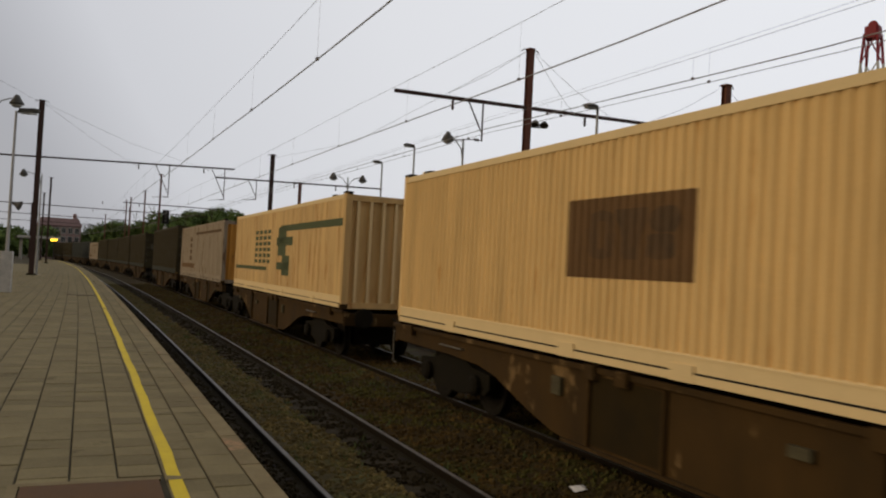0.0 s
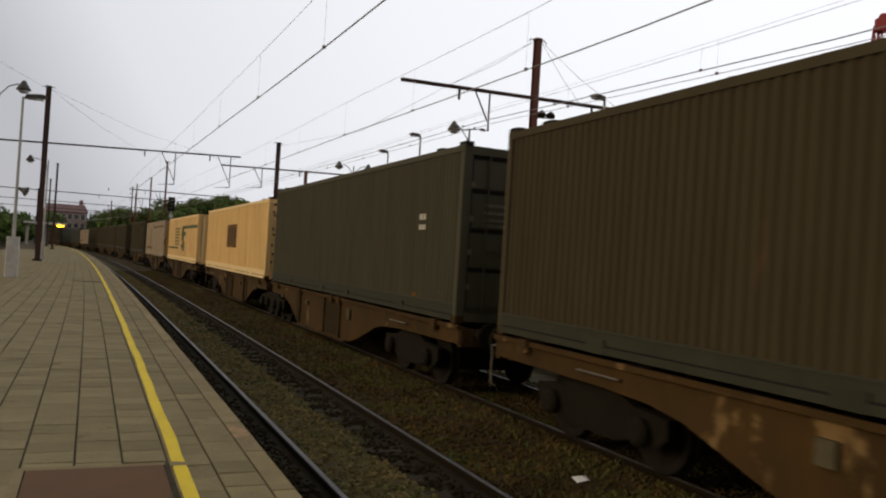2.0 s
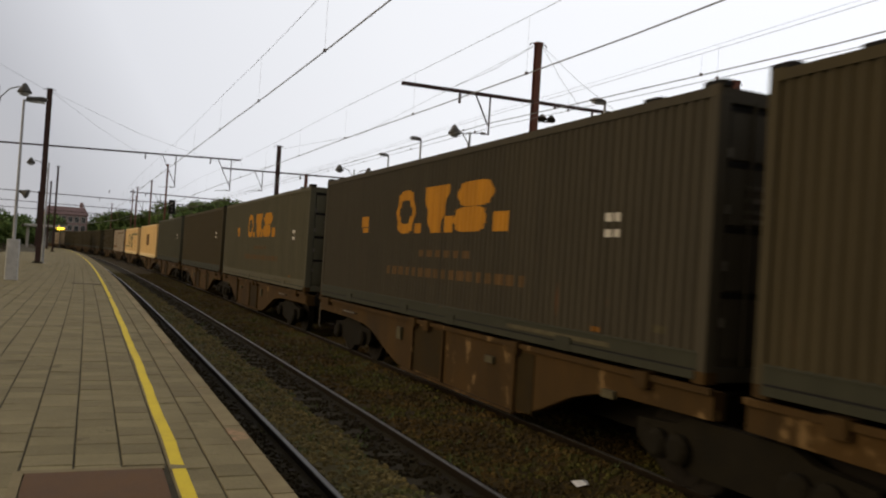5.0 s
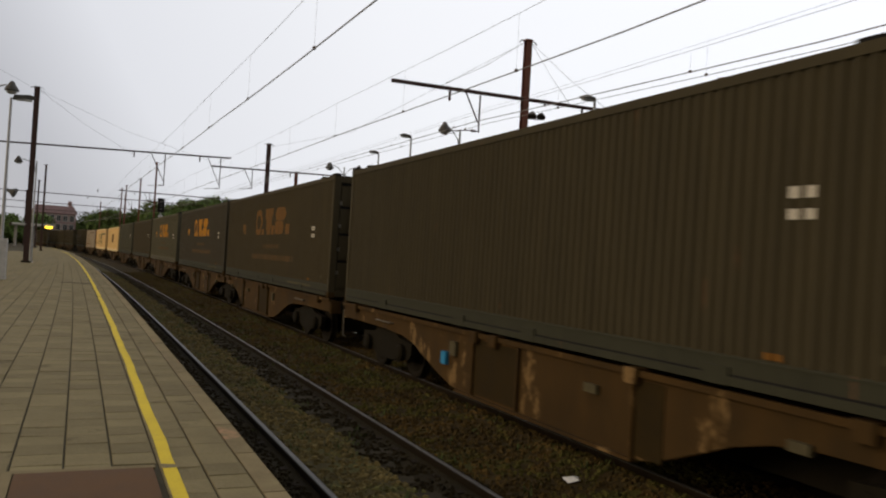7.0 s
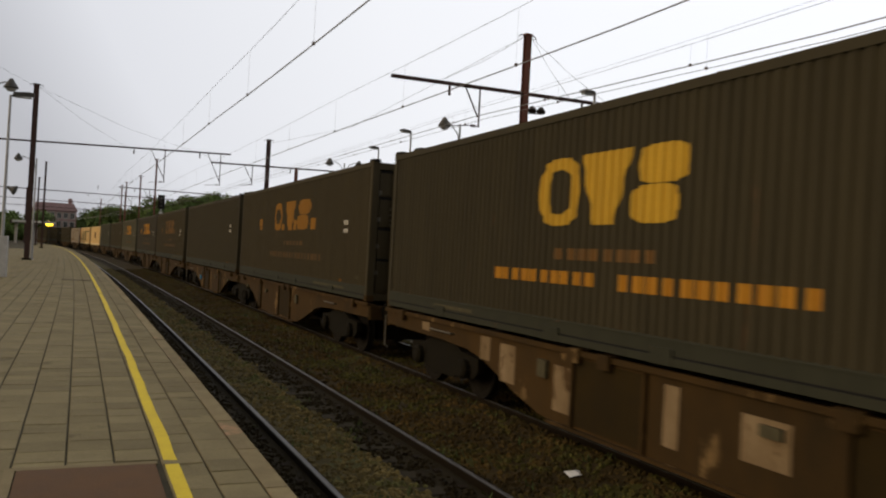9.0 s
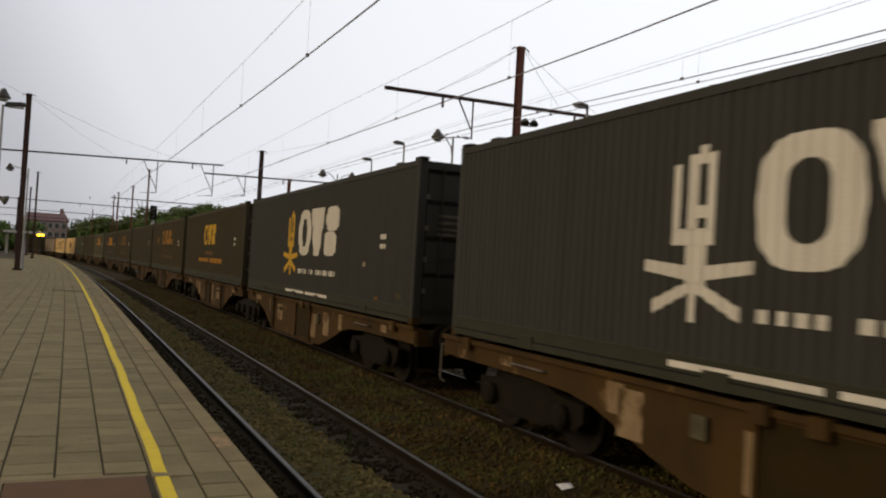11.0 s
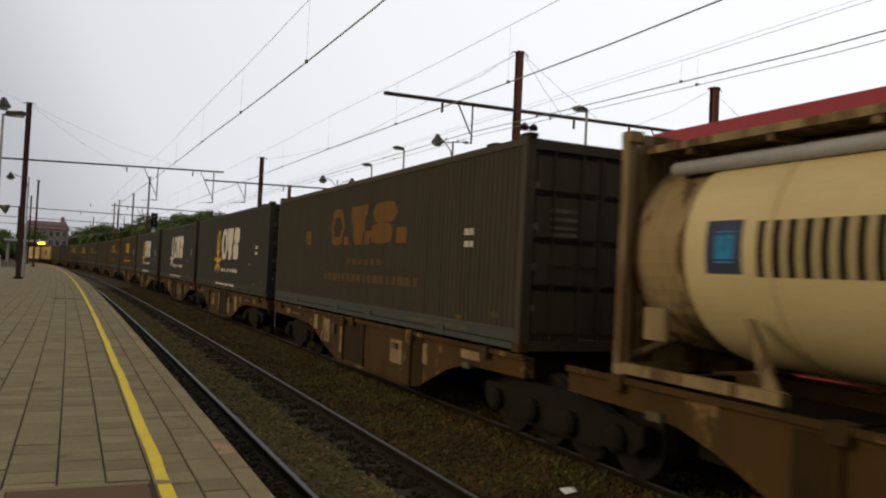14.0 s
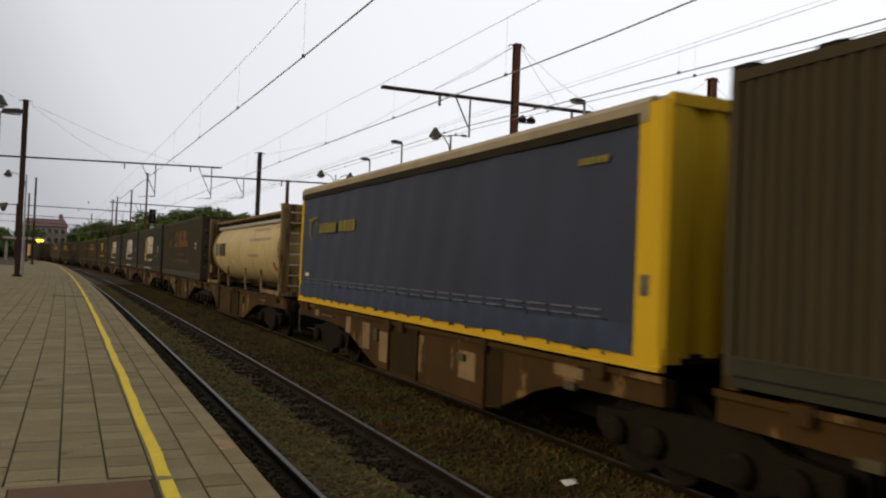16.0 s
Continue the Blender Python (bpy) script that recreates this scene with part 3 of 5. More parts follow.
def gantry_arm(s, d0, d1, z, label, hangers=(), posts=(), rise=0.0, drop=1.35):
    """A beam across the tracks with its V hangers and registration arms."""
    t = thing("catenary_beam", label, "catenary beam", "catenary beams")
    t.matrix_basis = put(s, 0, 0)
    g = Shape()
    L = d1 - d0
    for q in (-0.05, 0.05):
        g.prism([(d0, q - 0.012, z - 0.045), (d0, q + 0.035, z - 0.045), (d0, q + 0.035, z - 0.033), (d0, q, z - 0.033), (d0, q, z + 0.033), (d0, q + 0.035, z + 0.033), (d0, q + 0.035, z + 0.045), (d0, q - 0.012, z + 0.045)], (L, 0, rise))
    part("beam", g, M["beam"], t)
    for k, d in enumerate(hangers):
        zz = z + rise * (d - d0) / L
        hg = part("hanger", Shape().tube([(d, 0, zz - 0.05), (d, 0, zz - drop)], 0.030, 6), M["beam"], t)
        part("brace", Shape().tube([(d - 0.41 * drop, 0, zz - 0.05), (d - 0.04, 0, zz - drop + 0.3)], 0.024, 6), M["beam"], hg)
        part("registration_arm", Shape().tube([(d + 0.03, 0, zz - drop), (d - 0.25, 0, zz - drop + 0.02), (d - 0.95, 0, zz - drop - 0.07)], 0.015, 6), M["beam"], hg)
        part("insulator", Shape().lathe([(0, 0.025), (0.02, 0.05), (0.05, 0.03), (0.08, 0.05), (0.11, 0.03), (0.14, 0.05), (0.17, 0.025)], (d - 0.10, 0, zz - drop + 0.015), (-1, 0, 0), 10), M["insulator"], hg)
    for d in posts:
        zz = z + rise * (d - d0) / L
        part("insulator", Shape().lathe([(0, 0.02), (0.05, 0.055), (0.10, 0.03), (0.15, 0.055), (0.20, 0.03), (0.25, 0.055), (0.32, 0.02)], (d, 0, zz - 0.06), (0, 0, -1), 10), M["insulator"], t)
    return t


def stays(pts, label):
    t = thing("stay_wires", label, "stay wire", "stay wires")
    for a, b in pts:
        a, b = Vector(a), Vector(b)
        mid = (a + b) / 2 - Vector((0, 0, 0.03 * (a - b).length))
        part("stay_wire", Shape().tube([a, mid, b], 0.0065, 5), M["wire"], t)


# ---- lamps ----
def street_lamp(s, d, base, top, label, style, reach=1.1, turn=0.0, q=1.0):
    t = thing("platform_lamp", label, "platform lamp", "platform lamps")
    t.matrix_basis = put(s, d, base, turn)
    h = top - base
    part("post", Shape().tube([(0, 0, 0), (0, 0, 1.2)], 0.095, 10), M["galv"], t)
    part("shaft", Shape().tube([(0, 0, 1.2), (0, 0, h - 0.05)], 0.06, 10, r2=0.04), M["galv"], t)
    part("base_plate", Shape().box(-0.17, 0.17, -0.17, 0.17, 0, 0.03, 0.03), M["galv"], t)
    if style == "flat":
        arm = part("arm", Shape().tube([(0, 0, h - 0.10), (0.12, 0, h - 0.04), (0.2, 0, h - 0.03)], 0.025, 8), M["galv"], t)
        g = Shape()
        g.prism([(0.05 * q, -0.14, h - 0.10 * q), (0.72 * q, -0.12, h - 0.02 * q), (0.74 * q, -0.12, h + 0.06 * q), (0.60 * q, -0.12, h + 0.10 * q), (0.10 * q, -0.14, h + 0.05 * q)], (0, 0.27, 0))
        hd = part("lamp_head", g, M["lamp_dark"], t, "flat dark lantern head")
        part("lamp_glass", Shape().box(0.15 * q, 0.66 * q, -0.1, 0.1, h - 0.115 * q, h - 0.06 * q, 0.02), M["lens"], hd)
    else:
        sides = (1, -1) if style == "double" else (1,)
        for e in sides:
            pts = [(0, 0, h - 0.9), (e * 0.08, 0, h - 0.45), (e * 0.35, 0, h - 0.12), (e * reach * 0.75, 0, h), (e * reach, 0, h - 0.02)]
            part("arm", Shape().tube(pts, 0.026, 8), M["galv"], t)
            g = Shape().lathe([(a * q, r * q) for a, r in ((0, 0.03), (0.03, 0.08), (0.12, 0.12), (0.32, 0.25), (0.36, 0.25), (0.37, 0.21))], (e * reach, 0, h + 0.16 * q), (0, 0, -1), 14)
            hd = part("lamp_shade", g, M["lamp_dark"], t, "cone-shaped dark lamp shade", True)
            part("lamp_glass", Shape().lathe([(0, 0.20 * q), (0.05 * q, 0.17 * q), (0.10 * q, 0.10 * q)], (e * reach, 0, h - 0.21 * q), (0, 0, -1), 12), M["lens"], hd, "", True)
    return t


def mast_floodlights():
    t = thing("floodlight_pair", "two small dark floodlights on an arm fixed to the mast", "floodlight")
    t.matrix_basis = put(22.4, 9.98, 7.10)
    part("arm", Shape().tube([(0, 0, -0.12), (0.28, 0, -0.10), (0.62, 0, -0.08)], 0.022, 6), M["beam"], t)
    for x in (0.22, 0.56):
        g = Shape().lathe([(0, 0.03), (0.04, 0.07), (0.15, 0.15), (0.18, 0.15), (0.19, 0.12)], (x, 0, 0.13), (-0.35, -0.35, -1), 12)
        hd = part("lamp_shade", g, M["lamp_dark"], t, "small dark cone shade", True)
        part("bracket", Shape().tube([(x, 0, -0.10), (x, 0, 0.08)], 0.014, 6), M["beam"], hd)


# ---- trees, far buildings ----
def tree(x, y, h, w, seed):
    rng = np.random.default_rng(seed)
    t = thing("tree", "broad leafy deciduous tree in dark summer green", "tree", "trees beyond the railway")
    t.matrix_basis = pose(x, y, -0.42)
    g = Shape().tube([(0, 0, 0), (0.1, 0, h * 0.3), (0.0, 0.1, h * 0.75)], 0.30, 8, r2=0.10)
    tips = []
    for k in range(9):
        a, z0 = rng.uniform(0, 6.28), rng.uniform(0.22, 0.6) * h
        e = (math.cos(a) * w * rng.uniform(0.25, 0.42), math.sin(a) * w * rng.uniform(0.25, 0.42), z0 + h * rng.uniform(0.10, 0.28))
        g.tube([(0, 0, z0), (e[0] * 0.5, e[1] * 0.5, z0 + (e[2] - z0) * 0.6), e], 0.11, 6, r2=0.03)
        tips.append(e)
    part("trunk", g, M["bark"], t)
    c = Shape()
    lumps = [(np.array(e), rng.uniform(0.16, 0.26) * w) for e in tips]
    lumps += [(np.array((rng.normal(0, w * 0.2), rng.normal(0, w * 0.2), h * rng.uniform(0.28, 0.86))), w * rng.uniform(0.14, 0.27)) for k in range(13)]
    for ce, r in lumps:
        for k in range(250):
            v = rng.normal(0, 1, 3)
            v /= np.linalg.norm(v)
            p = ce + v * r * rng.uniform(0.55, 1.08) * np.array((1, 1, 0.8))
            u = rng.normal(0, 1, 3)
            u /= np.linalg.norm(u)
            q = np.cross(v, u)
            z = rng.uniform(0.24, 0.52)
            c.quad(tuple(p - u * z), tuple(p + q * z * 0.7), tuple(p + u * z), tuple(p - q * z * 0.7))
    me = bpy.data.meshes.new("crown")
    me.from_pydata(c.v, [], c.f)
    me.materials.append(M["leaf"])
    part("crown", me, None, t)


def far_house():
    t = thing("brick_house", "large red brick house, paled as by distance haze, with tall pale windows", "house")
    t.matrix_basis = pose(-10.5, 240, -0.42, 0, 0, 6)
    b = part("wall", Shape().box(-5, 5, -6, 6, 0, 9.4), M["brick"], t)
    g = Shape()
    g.v = [(-5.3, -6.4, 9.4), (5.3, -6.4, 9.4), (5.3, 6.4, 9.4), (-5.3, 6.4, 9.4), (-4.5, -3.5, 11.5), (4.5, -3.5, 11.5), (4.5, 3.5, 11.5), (-4.5, 3.5, 11.5)]
    g.f = [(0, 1, 5, 4), (1, 2, 6, 5), (2, 3, 7, 6), (3, 0, 4, 7), (4, 5, 6, 7), (0, 3, 2, 1)]
    rf = part("roof", g, M["slateroof"], t)
    part("chimney", Shape().box(3.4, 4.3, -0.6, 0.6, 9.0, 13.0, 0.1), M["brick"], rf)
    for z in (1.2, 5.0, 7.3):
        for k in range(6):
            xx = -4.0 + k * 1.6
            w = part("window", Shape().box(xx - 0.62, xx + 0.62, -6.06, -5.9, z, z + 1.7, 0.02), M["trim"], t)
            part("pane", Shape().box(xx - 0.46, xx - 0.04, -6.08, -6.0, z + 0.15, z + 1.55), M["glass"], w)
            part("pane", Shape().box(xx + 0.04, xx + 0.46, -6.08, -6.0, z + 0.15, z + 1.55), M["glass"], w)


def canopy():
    """A pale footbridge-like canopy across the platform with its posts."""
    t = thing("platform_canopy", "pale flat canopy on slim posts across the platform", "canopy")
    t.matrix_basis = put(150, -5.2, HP)
    part("roof", Shape().box(-3.0, 3.2, -6, 6, 3.45, 3.75, 0.1), M["trim"], t)
    for x in (-2.2, 0.6):
        for y in (-5, 0, 5):
            part("post", Shape().tube([(x, y, 0), (x, y, 3.45)], 0.09, 8), M["galv"], t)
    part("fascia", Shape().box(-3.06, -3.0, -6, 6, 3.30, 3.80), M["wall"], t)


def signal_lamp():
    t = thing("signal_lamp", "glowing yellow railway signal lamp on a post", "signal")
    t.matrix_basis = put(146, -2.75, HP)
    part("post", Shape().tube([(0, 0, 0), (0, 0, 3.1)], 0.06, 8), M["lamp_dark"], t)
    hd = part("housing", Shape().box(-0.62, 0.62, -0.02, 0.20, 3.05, 3.85, 0.06), M["lamp_dark"], t)
    # two oversized discs give one lamp the wide shape of its glare
    part("light", Shape().lathe([(0, 0.36), (0.05, 0.36), (0.10, 0.24)], (-0.18, -0.02, 3.45), (0, -1, 0), 18), M["signal"], hd, "oversized yellow glowing disc, lens and glare in one")
    part("light", Shape().lathe([(0, 0.30), (0.05, 0.30), (0.10, 0.2)], (0.28, -0.02, 3.45), (0, -1, 0), 18), M["signal"], hd, "oversized yellow glowing disc, lens and glare in one")


def parked_car(x, y, turn, key, van):
    t = thing("parked_van" if van else "parked_car", "white parked van seen beyond the platform" if van else "dark parked car seen beyond the platform", "van" if van else "car")
    t.matrix_basis = pose(x, y, -0.42, 0, 0, turn)
    g = Shape()
    if van:
        side = [(-2.4, 0.35), (2.4, 0.35), (2.45, 0.95), (1.7, 1.15), (1.15, 1.95), (-2.35, 2.0)]
    else:
        side = [(-2.1, 0.35), (2.1, 0.35), (2.15, 0.75), (1.2, 0.92), (0.55, 1.42), (-1.2, 1.45), (-1.95, 0.95)]
    g.prism([(-0.85, a, z) for a, z in side], (1.7, 0, 0))
    b = part("body", g, M[key], t)
    part("side_window", Shape().box(-0.87, 0.87, -1.0 if not van else 0.2, 0.5 if not van else 1.2, 1.0 if not van else 1.2, 1.36 if not van else 1.75, 0.0), M["glass"], b)
    for a in (-1.35, 1.4):
        for e in (-0.78, 0.78):
            wh = part("wheel", Shape().lathe([(-0.1, 0.28), (-0.09, 0.32), (0.09, 0.32), (0.1, 0.28)], (e, a, 0.32), (1, 0, 0), 14), M["rubber"], t)
            part("rim", Shape().lathe([(-0.105, 0.18), (0.105, 0.18)], (e, a, 0.32), (1, 0, 0), 12), M["galv"], wh)


# ---- freight wagons ----
def bogie(parent, y):
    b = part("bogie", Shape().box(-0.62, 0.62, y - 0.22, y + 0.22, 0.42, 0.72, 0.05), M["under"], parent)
    # plain dark box, added to block the lit ground seen between the wheels
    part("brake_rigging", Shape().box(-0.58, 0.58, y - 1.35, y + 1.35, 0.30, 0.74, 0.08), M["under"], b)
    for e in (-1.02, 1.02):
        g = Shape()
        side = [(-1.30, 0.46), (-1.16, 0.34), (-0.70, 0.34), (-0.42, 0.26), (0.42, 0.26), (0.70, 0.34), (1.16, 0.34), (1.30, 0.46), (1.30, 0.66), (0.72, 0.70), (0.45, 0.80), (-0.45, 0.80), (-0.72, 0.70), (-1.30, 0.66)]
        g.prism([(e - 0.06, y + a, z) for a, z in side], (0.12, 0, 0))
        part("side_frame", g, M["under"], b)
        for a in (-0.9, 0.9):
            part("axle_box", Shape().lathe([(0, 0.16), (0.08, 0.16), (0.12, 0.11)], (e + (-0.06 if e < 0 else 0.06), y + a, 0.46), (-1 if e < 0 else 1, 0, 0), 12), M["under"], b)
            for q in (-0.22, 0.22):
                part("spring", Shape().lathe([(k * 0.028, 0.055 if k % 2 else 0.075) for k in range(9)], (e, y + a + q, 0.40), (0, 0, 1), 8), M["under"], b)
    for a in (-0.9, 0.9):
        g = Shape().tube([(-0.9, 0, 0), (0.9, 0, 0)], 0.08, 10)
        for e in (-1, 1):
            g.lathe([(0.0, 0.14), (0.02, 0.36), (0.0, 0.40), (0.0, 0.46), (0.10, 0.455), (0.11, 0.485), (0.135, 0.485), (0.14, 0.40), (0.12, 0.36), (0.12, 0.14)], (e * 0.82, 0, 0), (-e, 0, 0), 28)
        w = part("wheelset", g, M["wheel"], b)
        w.location = (0, y + a, 0.46)
    return b


SILL = [(0.0, 0.86), (2.6, 0.84), (3.5, 0.80), (4.0, 0.72), (4.5, 0.56), (5.0, 0.40), (5.6, 0.25), (5.9, 0.22), (10.2, 0.22), (10.5, 0.27), (11.0, 0.46), (11.5, 0.66), (12.0, 0.79), (12.5, 0.84), (13.9, 0.86)]


def wagon(seed=0):
    """Half of an articulated container wagon; its outer end lies ahead. Origin at mid-length on the rail heads."""
    rng = np.random.default_rng(seed)
    t = thing("container_wagon", "rusty brown container flat wagon with deep arched side sills", "freight wagon", "wagons of the freight train")
    H = 6.95
    for e in (-1, 1):
        x0, x1 = (-1.20, -1.05) if e < 0 else (1.05, 1.20)
        g = Shape()
        g.prism([(x0, H - a, 1.13) for a in (0.0, 13.9)][::1] + [(x0, H - a, z) for a, z in reversed(SILL)], (x1 - x0, 0, 0))
        sill = part("side_sill", g, M["frame"], t)
        xo = e * 1.20
        # top and bottom flanges, upright stiffeners
        part("top_flange", Shape().box(min(xo, xo + e * 0.05), max(xo, xo + e * 0.05), -H, H, 1.10, 1.165), M["frame"], sill)
        part("bottom_flange", Shape().box(min(xo, xo + e * 0.07) - 0.0, max(xo, xo + e * 0.07), H - 10.2, H - 5.9, 0.20, 0.235), M["frame"], sill)
        for a in (6.4, 7.72, 10.15):
            part("stiffener", Shape().box(min(xo, xo + e * 0.05), max(xo, xo + e * 0.05), H - a - 0.02, H - a + 0.02, 0.235, 1.085), M["frame"], sill)
        part("recess_panel", Shape().box(min(xo, xo + e * 0.012), max(xo, xo + e * 0.012), H - 7.69, H - 6.43, 0.27, 1.06), M["dark_sill"], sill, "dark brown sill panel")
        part("recess_panel", Shape().box(min(xo, xo + e * 0.012), max(xo, xo + e * 0.012), H - 10.62, H - 10.18, 0.27, 1.06), M["dark_sill"], sill, "dark brown sill panel")
        for a in (0.9, 6.45, 7.05, 10.15, 12.9):
            part("container_spigot", Shape().box(min(xo - e * 0.1, xo + e * 0.10), max(xo - e * 0.1, xo + e * 0.10), H - a - 0.11, H - a + 0.11, 1.02, 1.185, 0.02), M["frame"], t)
        for a, wd, hh, key in ((9.40, 0.24, 0.10, "sign"), (5.72, 0.20, 0.22, "sign"), (12.3, 0.22, 0.09, "sign")):
            part("sign_plate", Shape().box(min(xo, xo + e * 0.056), max(xo, xo + e * 0.056), H - a - wd / 2, H - a + wd / 2, 0.84 - hh / 2, 0.84 + hh / 2), M[key], sill, "small faded stencilled plate")
        part("tie_handle", Shape().tube([(xo, H - 2.2, 0.98), (xo + e * 0.06, H - 2.2, 0.98), (xo + e * 0.06, H - 3.0, 0.98), (xo, H - 3.0, 0.98)], 0.014, 6), M["rod"], t)
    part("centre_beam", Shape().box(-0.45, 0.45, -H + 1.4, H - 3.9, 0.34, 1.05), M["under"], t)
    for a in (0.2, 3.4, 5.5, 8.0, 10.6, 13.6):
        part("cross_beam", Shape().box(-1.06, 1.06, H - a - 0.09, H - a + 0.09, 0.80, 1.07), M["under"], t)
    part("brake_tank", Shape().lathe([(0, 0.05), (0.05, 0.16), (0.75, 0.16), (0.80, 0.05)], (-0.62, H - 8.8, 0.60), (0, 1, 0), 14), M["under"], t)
    for e in (-0.87, 0.87):
        bf = part("buffer", Shape().tube([(e, H + 0.02, 1.02), (e, H + 0.42, 1.02)], 0.09, 12), M["under"], t)
        part("buffer_plate", Shape().lathe([(0, 0.20), (0.04, 0.23), (0.06, 0.20)], (e, H + 0.40, 1.02), (0, 1, 0), 18), M["under"], bf)
    part("headstock", Shape().box(-1.18, 1.18, H - 0.08, H + 0.04, 0.82, 1.10), M["frame"], t)
    part("coupling", Shape().tube([(0, H, 1.0), (0, H + 0.35, 0.92), (0, H + 0.5, 0.7)], 0.035, 8), M["under"], t)
    part("shunter_rail", Shape().tube([(-1.14, H + 0.02, 1.0), (-1.14, H + 0.22, 0.98), (-1.14, H + 0.22, 0.42), (-1.14, H + 0.05, 0.40)], 0.016, 6), M["rod"], t, "dull bent grab rail")
    for y in (H - 2.35, -H - 0.05):
        bogie(t, y)
    return t


# ---- containers ----
PITCH, DEPTH = 0.147, 0.036


def rib(y):
    """How far a corrugated wall stands back at y."""
    u = (y / PITCH) % 1.0
    if u < 0.26:
        return 0.0
    if u < 0.5:
        return DEPTH * (u - 0.26) / 0.24
    if u < 0.76:
        return DEPTH
    return DEPTH * (1.0 - u) / 0.24


def breaks(y0, y1):
    ys = {y0, y1}
    k = math.floor(y0 / PITCH) - 1
    while k * PITCH < y1:
        for u in (0, 0.26, 0.5, 0.76):
            y = (k + u) * PITCH
            if y0 < y < y1:
                ys.add(y)
        k += 1
    return sorted(ys)


def corrugated(L, z0, z1, x, flat=0.0):
    g = Shape()
    ys = breaks(-L / 2, L / 2)
    e = 1 if x > 0 else -1
    for y in ys:
        q = x - e * rib(y) * (1 - flat)
        g.v += [(q, y, z0), (q, y, z1)]
    g.f = [(2 * k, 2 * k + 2, 2 * k + 3, 2 * k + 1) for k in range(len(ys) - 1)]
    return g


def decal(rects, x, flat=0.0):
    """Paint that lies on a corrugated wall: blocks of (y0, y1, z0, z1[, lean])."""
    g = Shape()
    e = 1 if x > 0 else -1
    for r in rects:
        y0, y1, z0, z1 = r[:4]
        s0, s1 = (r[4], r[5]) if len(r) > 4 else (0, 0)
        ys = breaks(y0, y1)
        n = len(g.v)
        for y in ys:
            q = x - e * rib(y) * (1 - flat) + e * 0.004
            u = (y - y0) / (y1 - y0)
            g.v += [(q, y, z0 + s0 * u), (q, y, z1 + s1 * u)]
        g.f += [(n + 2 * k, n + 2 * k + 2, n + 2 * k + 3, n + 2 * k + 1) for k in range(len(ys) - 1)]
    return g


def word_bars(y0, y1, z0, z1, n, gap=0.3):
    st = (y1 - y0) / n
    return [(y0 + k * st, y0 + k * st + st * (1 - gap), z0, z1) for k in range(n)]


def columns(y0, y1, spans, n=30):
    """Upright strips from y1 down to y0; spans(u) gives the (z0, z1) pairs at the part u of the way."""
    out = []
    for k in range(n):
        ya, yb = y1 - (y1 - y0) * (k + 1) / n, y1 - (y1 - y0) * k / n
        lo, hi, mid = spans((k + 0.98) / n), spans((k + 0.02) / n), spans((k + 0.5) / n)
        if len(lo) == len(hi) == len(mid):
            out += [(ya, yb, p[0], p[1], q[0] - p[0], q[1] - p[1]) for p, q in zip(lo, hi)]
        else:
            out += [(ya, yb, p[0], p[1]) for p in mid]
    return out


def mark_blocks(name, y0, y1, z0, z1, w, key, label, dots=False):
    """Three plain shapes in a row: a thick ring, a tapered block, and two stacked rounded slabs."""
    L, H, zc = y1 - y0, z1 - z0, (z0 + z1) / 2

    def ring(u):
        a = abs(2 * u - 1)
        h = H / 2 * (1 - a ** 3.2) ** 0.45
        b = abs(u - 0.5) / (0.5 - w / (L * 0.31))
        if b >= 1:
            return [(zc - h, zc + h)]
        q = (H / 2 - w * 0.75) * (1 - b ** 3) ** 0.45
        return [(zc - h, zc - q), (zc + q, zc + h)]

    def funnel(u):
        a = abs(2 * u - 1)
        return [(z0 if a < 0.42 else z0 + H * 0.9 * (a - 0.42) / 0.58, z1)]

    def slabs(u):
        out = []
        if u < 0.86:
            h = H * 0.245 * (1 - abs(u / 0.43 - 1) ** 4) ** 0.4
            out.append((z0 + H * 0.25 - h, z0 + H * 0.25 + h))
        if u > 0.10:
            h = H * 0.245 * (1 - abs((u - 0.10) / 0.45 - 1) ** 4) ** 0.4
            out.append((z1 - H * 0.25 - h, z1 - H * 0.25 + h))
        return out

    out = [(name, columns(y1 - L * 0.33, y1, ring), key, label),
           (name, columns(y0 + L * 0.335, y1 - L * 0.335, funnel), key, label),
           (name, columns(y0, y0 + L * 0.325, slabs), key, label)]
    if dots:
        out = [(name, columns(y1 - L * 0.20, y1, ring), key, label),
               (name, columns(y1 - L * 0.53, y1 - L * 0.30, funnel), key, label),
               (name, columns(y0 + L * 0.12, y0 + L * 0.42, slabs), key, label),
               (name, [(q0 + y0, q1 + y0, z0, z0 + H * f) for q0, q1, f in ((L * 0.72, L * 0.79, 0.22), (L * 0.42, L * 0.50, 0.34), (0, L * 0.115, 0.36))], key, "row of low orange blocks")]
    return out


